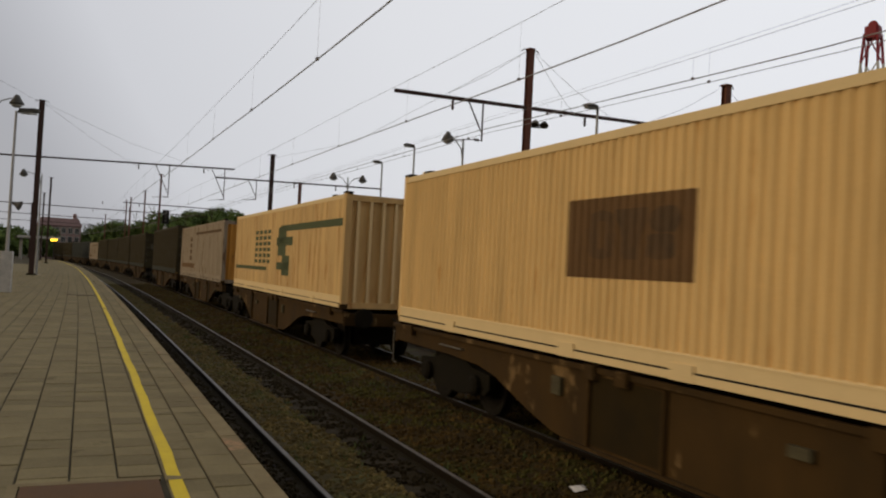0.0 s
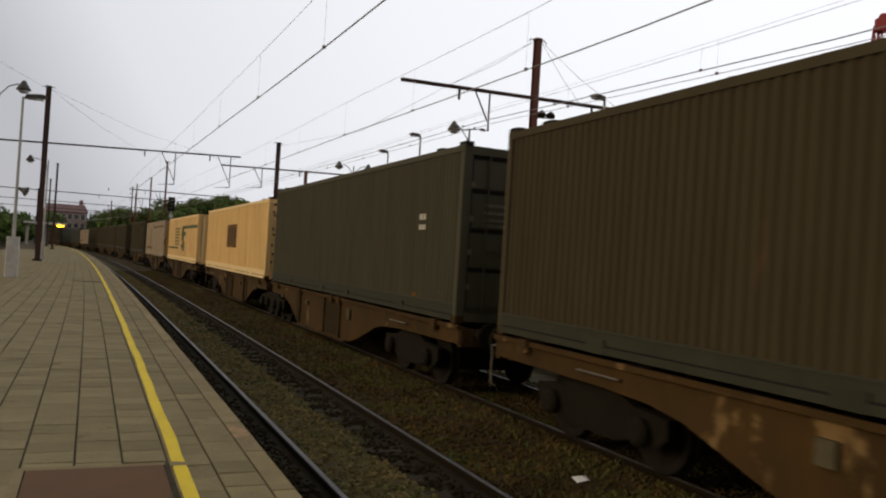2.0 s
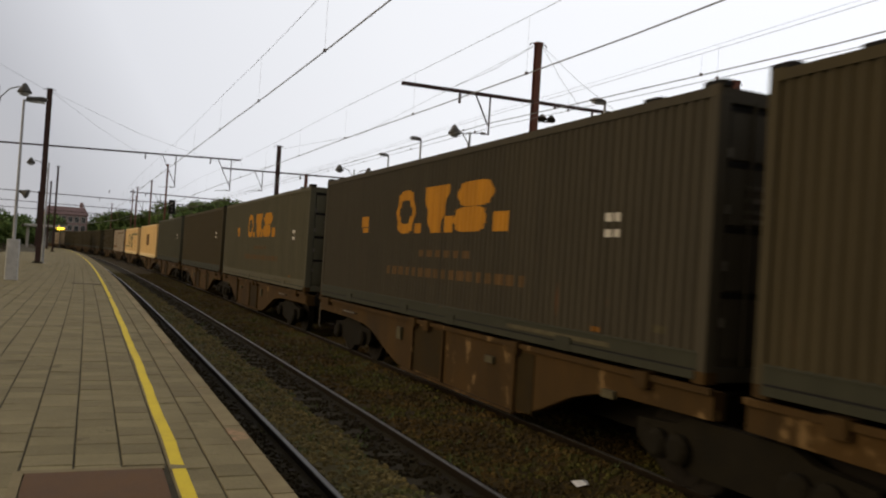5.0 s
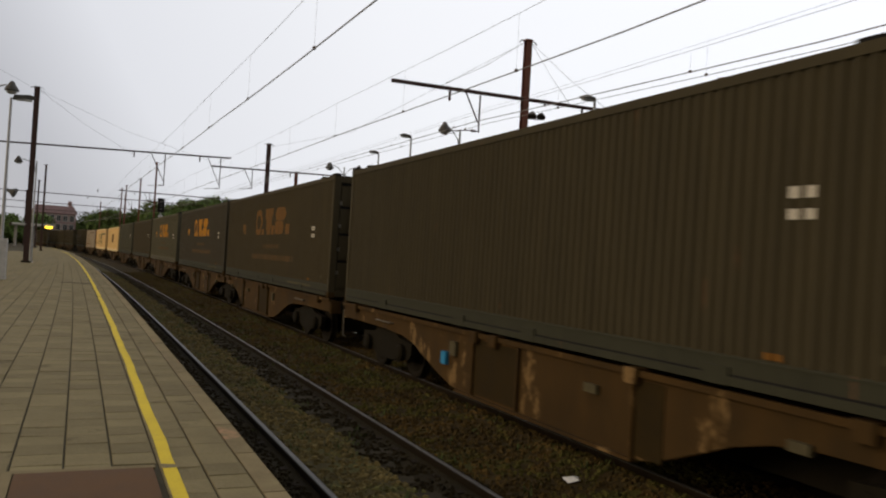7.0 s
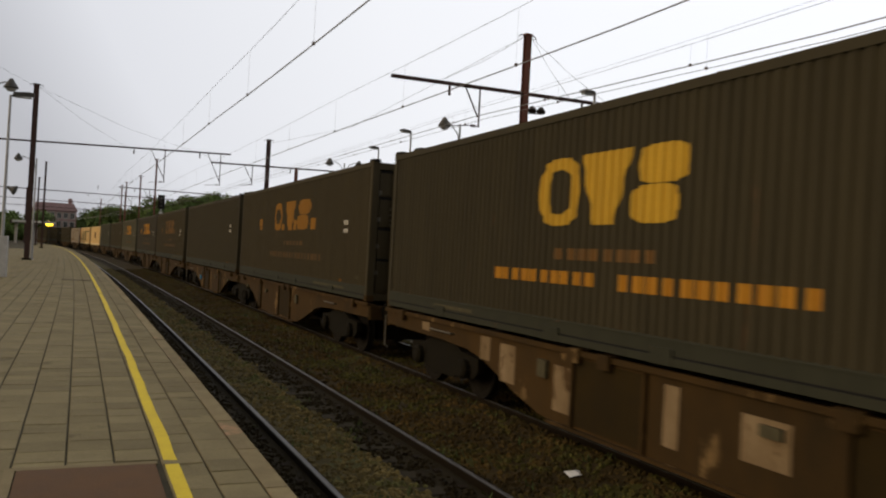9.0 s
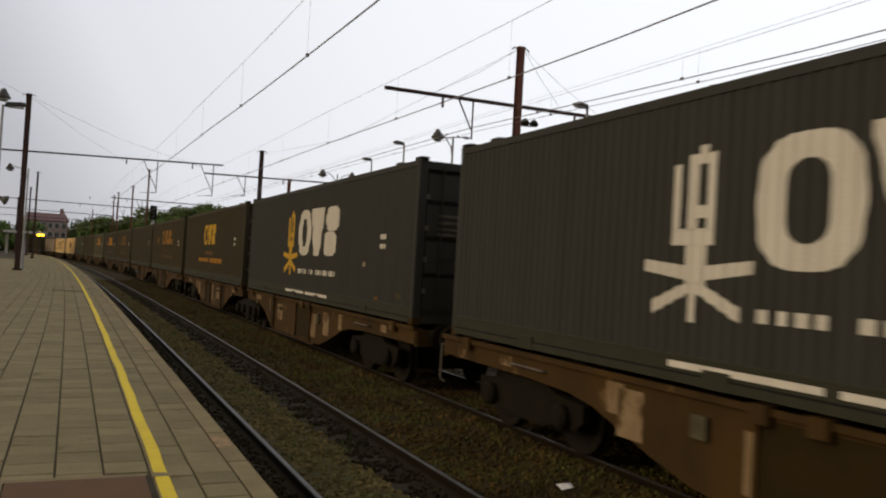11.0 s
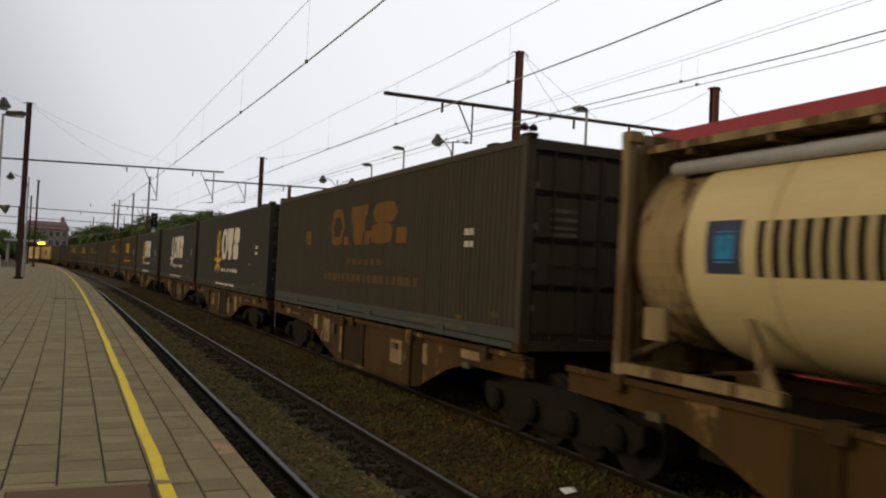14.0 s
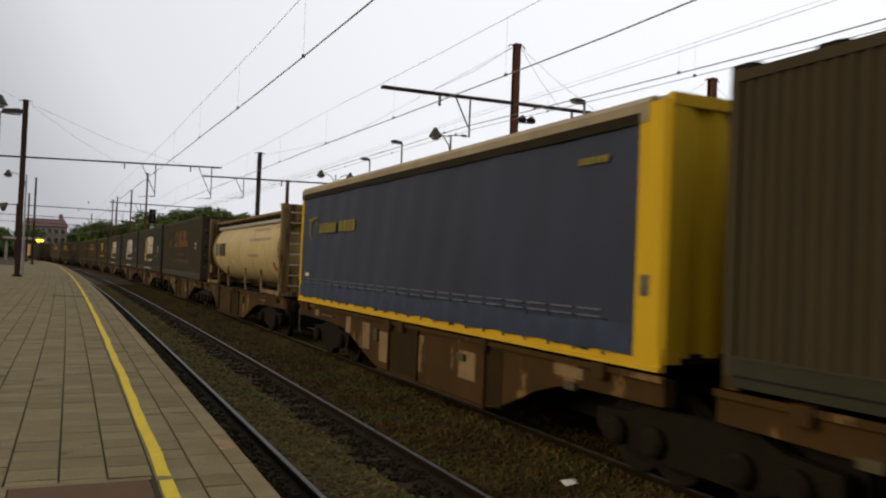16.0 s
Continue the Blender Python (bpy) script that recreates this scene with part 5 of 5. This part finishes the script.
    ld = part("ladder", Shape().tube([(-0.98, -Y - 0.02, 0.15), (-0.98, -Y - 0.02, Hc - 0.12)], 0.022, 6), M["tank_frame"], t)
    part("ladder_stile", Shape().tube([(-0.60, -Y - 0.02, 0.15), (-0.60, -Y - 0.02, Hc - 0.12)], 0.022, 6), M["tank_frame"], ld)
    for k in range(8):
        part("rung", Shape().tube([(-0.98, -Y - 0.02, 0.30 + k * 0.3), (-0.60, -Y - 0.02, 0.30 + k * 0.3)], 0.017, 6), M["trim"], ld)
    part("outlet_valve", Shape().lathe([(0, 0.10), (0.1, 0.13), (0.16, 0.08), (0.3, 0.08), (0.32, 0.12), (0.38, 0.12)], (0.2, -Y + 0.5, 0.42), (0, -1, -0.2), 12), M["rod"], t)
    part("document_box", Shape().box(-X - 0.01, -X + 0.08, Y - 0.85, Y - 0.5, 0.42, 0.75, 0.02), M["tank_frame"], t)

    def on_tank(blocks, key, label, name="lettering"):
        g = Shape()
        for y0, y1, z0, z1 in blocks:
            n = len(g.v)
            for k in range(5):
                z = z0 + (z1 - z0) * k / 4
                x = -math.sqrt(max((R + 0.006) ** 2 - (z - zc) ** 2, 0.01))
                g.v += [(x, y0, z), (x, y1, z)]
            g.f += [(n + 2 * k, n + 2 * k + 1, n + 2 * k + 3, n + 2 * k + 2) for k in range(4)]
        p = part(name, g, M[key], t, label)
        if len(blocks) > 3:
            tagged(p, kind="stuff")
    on_tank([(Y - 1.75, Y - 1.3, 1.12, 1.62)], "navy", "dark blue square emblem", "emblem")
    on_tank([(Y - 1.66, Y - 1.42, 1.22, 1.52)], "blue_label", "light blue patch in the emblem", "emblem")
    on_tank([(Y - 3.35 + k * 0.165, Y - 3.35 + k * 0.165 + 0.105, 1.10, 1.60) for k in range(9)], "wall", "row of dark upright bars")
    for z, a, b in ((1.95, 7.6, 9.9), (1.62, 7.5, 10.6), (1.10, 7.5, 9.0), (1.98, 10.6, 11.2)):
        on_tank([(Y - b, Y - a, z, z + 0.09)], "sheet_roof", "line of small faded writing")
    on_tank([(Y - 11.0, Y - 10.75, 0.70, 0.95)], "red", "small red hazard label")
    on_tank([(Y - 4.75, Y - 4.58, 0.78, 1.0)], "white", "small white plate")
    return t


# ---- the red locomotive that stands beyond the freight train ----
def red_locomotive():
    t = thing("red_locomotive", "dark red locomotive with sloped roof standing on the next track", "locomotive")
    t.matrix_basis = put(2.8, 7.35)
    g = Shape()
    sec = [(-1.45, 0.95), (-1.48, 2.9), (-1.42, 3.75), (-1.02, 4.86), (1.02, 4.86), (1.42, 3.75), (1.48, 2.9), (1.45, 0.95)]
    n = len(sec)
    for y, k, dz in ((-9.0, 0.82, -0.5), (-8.2, 1.0, 0.0), (8.6, 1.0, 0.0), (9.5, 0.86, -0.62)):
        g.v += [(x * k, y, z + (dz if z > 3 else 0)) for x, z in sec]
    for q in range(3):
        for a in range(n):
            b = (a + 1) % n
            g.f.append((q * n + a, q * n + b, q * n + n + b, q * n + n + a))
    g.f += [tuple(range(n)), tuple(range(3 * n, 4 * n))]
    part("body", g, M["loco"], t)
    for y in (6.3, 1.6):
        gr = part("roof_grille", Shape().prism([(-1.36, y - 0.6, 3.92), (-1.36, y + 0.6, 3.92), (-1.12, y + 0.6, 4.55), (-1.12, y - 0.6, 4.55)], (-0.035, 0, 0.013)), M["wall"], t, "dark red ventilation grille")
        for k in range(5):
            z = 3.96 + k * 0.12
            x = -1.39 + k * 0.046
            part("slat", Shape().box(x - 0.03, x + 0.01, y - 0.52, y + 0.52, z, z + 0.03), M["loco"], gr)
    part("warning_panel", Shape().box(-1.50, -1.44, 3.0, 4.2, 3.0, 3.85, 0.0), M["loco_orange"], t, "orange panel with pale border")
    part("panel_border", Shape().box(-1.496, -1.44, 2.93, 4.27, 2.93, 3.92, 0.0), M["trim"], t)
    part("number_bars", Shape().box(-1.50, -1.46, 5.2, 6.4, 3.5, 3.64), M["trim"], t, "row of pale bars")
    part("underframe", Shape().box(-1.35, 1.35, -8.8, 9.0, 0.55, 0.95), M["under"], t)
    for y in (-5.6, 5.8):
        for a in (-1.2, 1.2):
            for e in (-0.76, 0.76):
                part("wheel", Shape().lathe([(-0.06, 0.5), (0.06, 0.5)], (e, y + a, 0.5), (1, 0, 0), 20), M["wheel"], t)
        part("bogie_frame", Shape().box(-1.1, 1.1, y - 1.9, y + 1.9, 0.35, 0.62, 0.1), M["under"], t)


CRANE = (*at(36.4, 44.5)[:2], -0.42)


def lattice_crane():
    """The red and white lattice jib of a crane far behind the yard."""
    t = thing("crane_jib", "red and white lattice crane jib behind the railway", "crane")
    t.matrix_basis = pose(*CRANE, 0, 0, 20)
    lo, hi = 1.7, 0.40
    H = 19.9
    for cx, cy in ((-1, -1), (1, -1), (1, 1), (-1, 1)):
        for k in range(10):
            z0, z1 = k * H / 10, (k + 1) * H / 10
            f0, f1 = lo + (hi - lo) * k / 10, lo + (hi - lo) * (k + 1) / 10
            key = "loco" if k in (0, 3, 6, 9) else "trim"
            part("chord", Shape().tube([(cx * f0, cy * f0, z0), (cx * f1, cy * f1, z1)], 0.09, 6), M[key], t)
            nx, ny = {(-1, -1): (1, -1), (1, -1): (1, 1), (1, 1): (-1, 1), (-1, 1): (-1, -1)}[(cx, cy)]
            part("brace", Shape().tube([(cx * f0, cy * f0, z0), (nx * f1, ny * f1, z1)], 0.05, 5), M[key], t)
    part("head", Shape().box(-0.45, 0.45, -0.45, 0.45, H - 0.3, H + 0.5, 0.15), M["loco"], t)
    part("pulley", Shape().lathe([(-0.1, 0.3), (0.1, 0.3)], (0, 0, H + 0.62), (1, 0, 0), 14), M["loco"], t)
    return t


def light_signal():
    """A dark signal head on its own post beside the freight track."""
    t = thing("railway_signal", "dark railway signal head on a post beside the track", "signal")
    t.matrix_basis = put(90.4, 6.3, -0.2)
    part("post", Shape().tube([(0, 0, 0), (0, 0, 7.2)], 0.07, 8), M["galv"], t)
    hd = part("signal_head", Shape().box(-0.35, 0.35, -0.16, 0.0, 5.9, 7.4, 0.08), M["dull_black"], t, "black backing board")
    for z in (6.25, 6.65, 7.05):
        part("lens", Shape().lathe([(0, 0.11), (0.12, 0.11)], (0, -0.16, z), (0, -1, 0), 12), M["lamp_dark"], hd)
    part("number_plate", Shape().box(-0.22, 0.22, -0.16, -0.13, 5.2, 5.6), M["trim"], t)


def litter():
    g = Shape()
    g.v = [(-0.10, -0.07, 0.0), (0.02, -0.09, 0.025), (0.12, -0.03, 0.0), (0.09, 0.07, 0.03), (-0.02, 0.09, 0.0), (-0.11, 0.04, 0.035), (0.0, 0.0, 0.05)]
    g.f = [(0, 1, 6), (1, 2, 6), (2, 3, 6), (3, 4, 6), (4, 5, 6), (5, 0, 6)]
    p = tagged(part("crumpled_paper", g, M["paper"]), "crumpled white scrap of paper lying on the ballast", "litter")
    p.matrix_basis = put(7.05, 1.87, -0.035)


# ---- the place ----
ground()
railway_track(0.0, "empty near track with worn bright rails on dark sleepers", near=True)
railway_track(3.666, "track under the passing freight train", near=True)
for d_far in (7.35, 14.6, 18.2, -10.8, -14.5):
    railway_track(d_far, "further track of the station yard")
platform()
far_platforms()
stones()

contact_line(0.0, lambda s: 5.28 + 0.17 * min(max((s - 8.7) / 12.5, 0), 1), lambda s: 6.40, (-30, 22.4), "overhead wires above the near track", 0.011)
contact_line(3.55, lambda s: 5.49 + 0.16 * min(max((s - 9) / 13, 0), 1), lambda s: 6.62, (-30, 22.4), "overhead wires above the freight track", 0.011)
contact_line(7.35, lambda s: 5.97 + 0.40 * min(max((s - 8) / 13, 0), 1), lambda s: 6.60, (-30, 22.4), "overhead wires above the next track", 0.011)
contact_line(7.75, lambda s: 5.97 + 0.40 * min(max((s - 8) / 13, 0), 1), lambda s: 6.85, (-30, 22.4), "second overhead wires above the next track", 0.007)
contact_line(-10.8, lambda s: 5.4, lambda s: 6.9, (10, 22.4), "overhead wires above the rear track")

mast(22.4, 9.88, 0.64, 9.47, "rust-red steel mast on the far platform", 0.20)
gantry_arm(22.4, 5.27, 18.1, 7.52, "long brown beam on a rust-red mast", (8.26, 15.9), (7.2, 12.1, 14.4), 0.2, 1.24)
mast(22.4, 18.25, -0.42, 9.5, "rust-red steel mast beyond the yard", 0.25)
mast(53.9, -5.35, HP, 11.18, "tall dark steel mast on the platform", 0.30, "beam")
gantry_arm(53.9, -13.0, 6.25, 7.54, "brown beam reaching over both tracks", (2.16, 5.64), (0.3, 4.3), 0.66, 2.08)
mast(53.9, 8.75, 0.64, 9.42, "dark steel mast on the far platform", 0.25, "beam")
gantry_arm(54.6, 5.15, 17.0, 7.63, "long brown beam on a dark mast", (7.9,), (10.5, 13.5), 0.28)
for s_m, dl, dr_ in ((90.6, None, 5.65), (108.0, -4.82, 6.0), (138.0, -4.9, 7.6), (170, -5.2, 7.8)):
    if dl:
        mast(s_m, dl, HP, 11.05, "tall dark steel mast on the platform", 0.22, "beam")
    mast(s_m, dr_, -0.2, 11.0 if s_m < 100 else 10.4 if s_m < 120 else 9.9, "rust-red steel mast beside the freight track", 0.17)
    gantry_arm(s_m, -12.0 if dl else 2.0, 14.0, 7.7, "distant brown beam over the tracks", (5.1, 11.2), (0.0, 3.6))
mast(119.2, 5.5, -0.2, 10.2, "thin brown mast beside the freight track", 0.15)
mast(124.5, 5.5, -0.2, 10.1, "thin brown mast beside the freight track", 0.15)
mast(71.0, 15.4, -0.42, 9.5, "rust-red steel mast beyond the far platform", 0.25)

stays([(at(22.4, 9.8, 9.45), at(22.4, 7.0, 7.66)), (at(22.4, 9.8, 9.45), at(53.9, 8.7, 9.2)), (at(22.4, 10.0, 9.45), at(22.4, 11.6, 7.66)), (at(22.4, 10.0, 9.45), at(22.4, 13.2, 7.66))], "thin stay wires on the mast")
stays([(at(53.9, -5.3, 11.1), at(53.9, 0.2, 7.8)), (at(53.9, -5.3, 11.1), at(53.9, 4.9, 7.9)), (at(53.9, -5.5, 11.1), at(31, -9.5, 11.0))], "thin stay wires on the platform mast")
stays([(at(22.4, 18.0, 9.4), at(22.4, 14.6, 7.66)), (at(22.4, 18.2, 9.4), at(22.4, 21.5, 7.66))], "thin stay wires beyond the yard")

grey_lamp = street_lamp(31.7, -5.31, HP, 7.06, "slim grey platform lamp with flat lantern", "flat")
base_box = part("base_cabinet", Shape().box(-0.2, 0.2, -0.2, 0.2, 0.0, 1.42, 0.03), M["trim"], grey_lamp, "pale steel cabinet round the foot")
speaker = part("loudspeaker", Shape().lathe([(0, 0.05), (0.10, 0.07), (0.26, 0.17), (0.29, 0.17), (0.30, 0.14)], (0.06, 0, 3.12), (0.9, -0.2, -0.35), 12), M["lamp_dark"], grey_lamp, "dark horn loudspeaker on the post")
street_lamp(33.2, -6.25, HP, 7.68, "grey platform lamp with one cone shade", "single", 0.84)
street_lamp(55.3, -5.15, HP, 6.95, "grey lamp with one cone shade", "single", 1.0, 180)
street_lamp(28.0, 10.33, 0.64, 7.42, "lamp post with cone shade on the far platform", "single", 0.67, 180, 1.0)
street_lamp(32.2, 10.02, 0.64, 7.56, "lamp post with flat lantern on the far platform", "flat", turn=180, q=0.68)
street_lamp(38.1, 10.74, 0.64, 7.52, "lamp post with flat lantern on the far platform", "flat", turn=180, q=0.68)
street_lamp(20.9, 11.54, 0.64, 7.58, "lamp post with flat lantern on the far platform", "flat", turn=180, q=0.68)
mast_floodlights()
street_lamp(45.0, 11.22, 0.64, 7.44, "lamp post with two curved arms on the far platform", "double", 0.9)

for k, (x_t, y_t, h_t, w_t) in enumerate(((-6.5, 262, 10.5, 12), (-1.0, 245, 11.5, 12), (3.5, 225, 12.2, 12), (6.0, 196, 11.5, 11), (9.5, 186, 12.2, 11), (13.5, 190, 13.4, 11), (18, 184, 14.0, 11), (22, 188, 15.4, 12), (27, 182, 14.6, 10), (31, 186, 15.6, 11), (36, 184, 14.6, 10), (25, 172, 13.2, 9), (16, 176, 11.5, 9), (11, 178, 10.2, 8), (41, 190, 14.0, 10), (7, 205, 12.6, 11), (20, 200, 15, 12))):
    tree(x_t, y_t, h_t * (0.84 if x_t < 10 else 0.97), w_t, 40 + k)
for k, (x_t, y_t, h_t, w_t) in enumerate(((-27, 170, 6.5, 11), (-33, 150, 5.5, 10), (-21, 200, 8.0, 11), (-15.5, 225, 8.5, 11), (-38, 175, 6.5, 12), (-18, 190, 6.0, 8))):
    tree(x_t, y_t, h_t, w_t, 80 + k)
far_house()
canopy()
signal_lamp()
for s_c, d_c, tu, key, van in ((96, -19.5, 80, "car_white", True), (88, -18.6, 75, "car_dark", False), (112, -21, 85, "car_dark", False)):
    x_c, y_c, _ = at(s_c, d_c)
    parked_car(x_c, y_c, tu, key, van)
red_locomotive()
crane = lattice_crane()
light_signal()
litter()


# ---- the freight train: (nose along the train, load, outer end ahead) ----
def dark_box(key, label, marks=True, flat=0.0, rail="railgrey"):
    return container(L45, 2.89, key, label, rail, "", flat, code_marks(L45, 1.70) if marks else ())


TRAIN = [
    (200.0, "far", True), (185.5, "far", False), (170.6, "blue", True), (156.2, "blue", False), (141.3, "pale", True), (127.0, "wagonbox", False),
    (112.0, "wagonbox", True), (97.6, "wagonbox", False), (82.6, "wagonbox", True), (62.0, "wagonbox", False),
    (46.1, "pale", True), (29.6, "emblem", False), (12.33, "cream", True), (-2.35, "plain_green", False), (-17.5, "plain", True), (-32.1, "old_green", False),
    (-47.45, "old_slate", True), (-61.75, "dim", False), (-76.75, "plain_olive", True), (-91.16, "mid", False), (-106.1, "wide", True), (-120.9, "new_gold", False),
    (-136.2, "new_white", True), (-150.4, "new_gold", False), (-165.3, "old_char", True), (-180.98, "tank", False), (-195.4, "curtain", True), (-210.1, "plain_char", False),
    (-225.2, "plain_olive", True),
]


def load(kind):
    """The load of a wagon and its length."""
    if kind in ("far", "wagonbox"):
        return dark_box("darkwagon", "dark brown box container on the train", False), L45
    if kind == "blue":
        return dark_box("bluegrey", "blue-grey box container on the train", False), L45
    if kind == "pale":
        return pale_box(), 13.6
    if kind == "emblem":
        return green_box(), 13.7
    if kind == "cream":
        return cream_box(), 13.5
    if kind == "plain_green":
        return dark_box("greygreen", "weathered grey-green corrugated container with white stencils"), L45
    if kind == "plain":
        return dark_box("brown", "brown-grey corrugated container with white stencils"), L45
    if kind == "old_green":
        return container(L45, 2.89, "green", "grey-green corrugated container with large faded orange shapes", "green", marks=old_marks("orange")), L45
    if kind == "old_slate":
        return container(L45, 2.89, "char", "grey-brown corrugated container with large orange shapes", "railgrey", marks=old_marks("orange")), L45
    if kind == "dim":
        return container(L45, 2.89, "brown", "dark brown-grey container with worn dull orange shapes", "railgrey", marks=old_marks("dim_orange")), L45
    if kind == "mid":
        return container(L45, 2.89, "brown", "dark brown-grey container with weathered orange shapes", "railgrey", marks=old_marks("mid_orange")), L45
    if kind == "plain_olive":
        return dark_box("olive", "dark olive-grey corrugated container with pale code blocks"), L45
    if kind == "wide":
        return container(L45, 2.89, "olive", "dark olive container with spaced golden shapes and writing", "railgrey", marks=wide_marks()), L45
    if kind == "new_gold":
        return container(L45, 2.89, "slate", "slate container with golden emblem and tall white shapes", rail="railgrey", flat=0.35, marks=new_marks("gold")), L45
    if kind == "new_white":
        return container(13.26, 2.89, "slate", "slate container with pale emblem and tall white shapes", rail="railgrey", flat=0.35, marks=new_marks("white", 13.26)), 13.26
    if kind == "old_char":
        return container(L45, 2.89, "char", "charcoal corrugated container with rusty orange shapes", "bluegrey", marks=old_marks("dim_orange")), L45
    if kind == "tank":
        return tank_container(), 12.19
    if kind == "curtain":
        return curtain_body(), 13.9
    return dark_box("olive", "dark olive-brown corrugated container with white stencils"), L45


def rolled(t):
    """How far the train has rolled at t seconds."""
    return 13.3754 * t + 0.05095 * (t - 8) ** 2 / 2


FREIGHT_D, DECK = 3.666, 1.186
base_wagon = wagon()
train_rows = []
for k, (nose, kind, ahead) in enumerate(TRAIN):
    body, length = load(kind)
    # a wagon half is 13.9 m long; its load stands in its middle
    truck = base_wagon if k == 0 else copy_thing(base_wagon, Matrix())
    train_rows.append((truck, body, nose - length / 2, ahead))
    side = -1 if ahead else 1
    if kind in ("new_gold", "new_white", "curtain", "wide", "old_char"):
        for y_p, w_p, z_p, h_p in ((2.75, 0.30, 0.72, 0.34), (2.05, 0.42, 0.50, 0.52), (0.62, 0.50, 0.36, 0.56), (-0.95, 0.22, 0.40, 0.62), (-2.35, 0.55, 0.52, 0.42), (-3.6, 0.42, 0.66, 0.34), (5.2, 0.30, 0.92, 0.14), (-5.5, 0.6, 0.93, 0.13)):
            y_p += 0.25 * math.sin(nose + y_p * 3)
            part("worn_patch", Shape().box(*sorted((side * 1.199, side * 1.206)), y_p - w_p / 2, y_p + w_p / 2, z_p, z_p + h_p, 0.0), M["worn_panel"], truck, "pale patch of worn paint")
    if nose == -76.75:
        part("blue_label", Shape().box(-1.262, -1.20, 1.45, 1.62, 0.56, 0.76), M["blue_label"], truck, "small blue label")
    if kind == "new_white":
        part("yellow_plate", Shape().box(-1.262, -1.20, -6.5, -6.35, 1.20, 1.34), M["sign_orange"], truck)
        part("red_lamp", Shape().box(-1.262, -1.20, -6.75, -6.62, 1.20, 1.30), M["red"], truck, "small red tail marker")


def motions():
    times = [0.5 * k for k in range(33)]
    for truck, body, mid, ahead in train_rows:
        a, b = [], []
        for t in times:
            s = mid + rolled(t)
            p, q = Vector(at(s + 4.8, FREIGHT_D)), Vector(at(s - 4.8, FREIGHT_D))
            c, turn = (p + q) / 2, math.degrees(math.atan2(-(p - q).x, (p - q).y))
            a.append((t, pose(c.x, c.y, 0, 0, 0, turn + (0 if ahead else 180))))
            b.append((t, pose(c.x, c.y, DECK, 0, 0, turn)))
        walk(truck, a)
        walk(body, b)
        way = -1 if ahead else 1
        for w in truck.children_recursive:
            if w.name.startswith("wheelset"):
                x, y, z = w.location
                walk(w, [(k / 30, pose(x, y, z, way * math.degrees(rolled(k / 30) / 0.46) % 360)) for k in range(481)])
    # the crane turns away out of sight
    x, y, z = CRANE
    walk(crane, [(0, pose(x, y, z, 0, 0, 20)), (2.6, pose(x, y, z, 0, 0, 20)), (3.6, pose(x + 4, y - 3, z, 0, 0, 20)), (6.0, pose(x + 16, y - 12, z, 0, 0, 20)), (16.0, pose(x + 16, y - 12, z, 0, 0, 20))])


platform_tiles(bpy.data.objects["platform"])
motions()
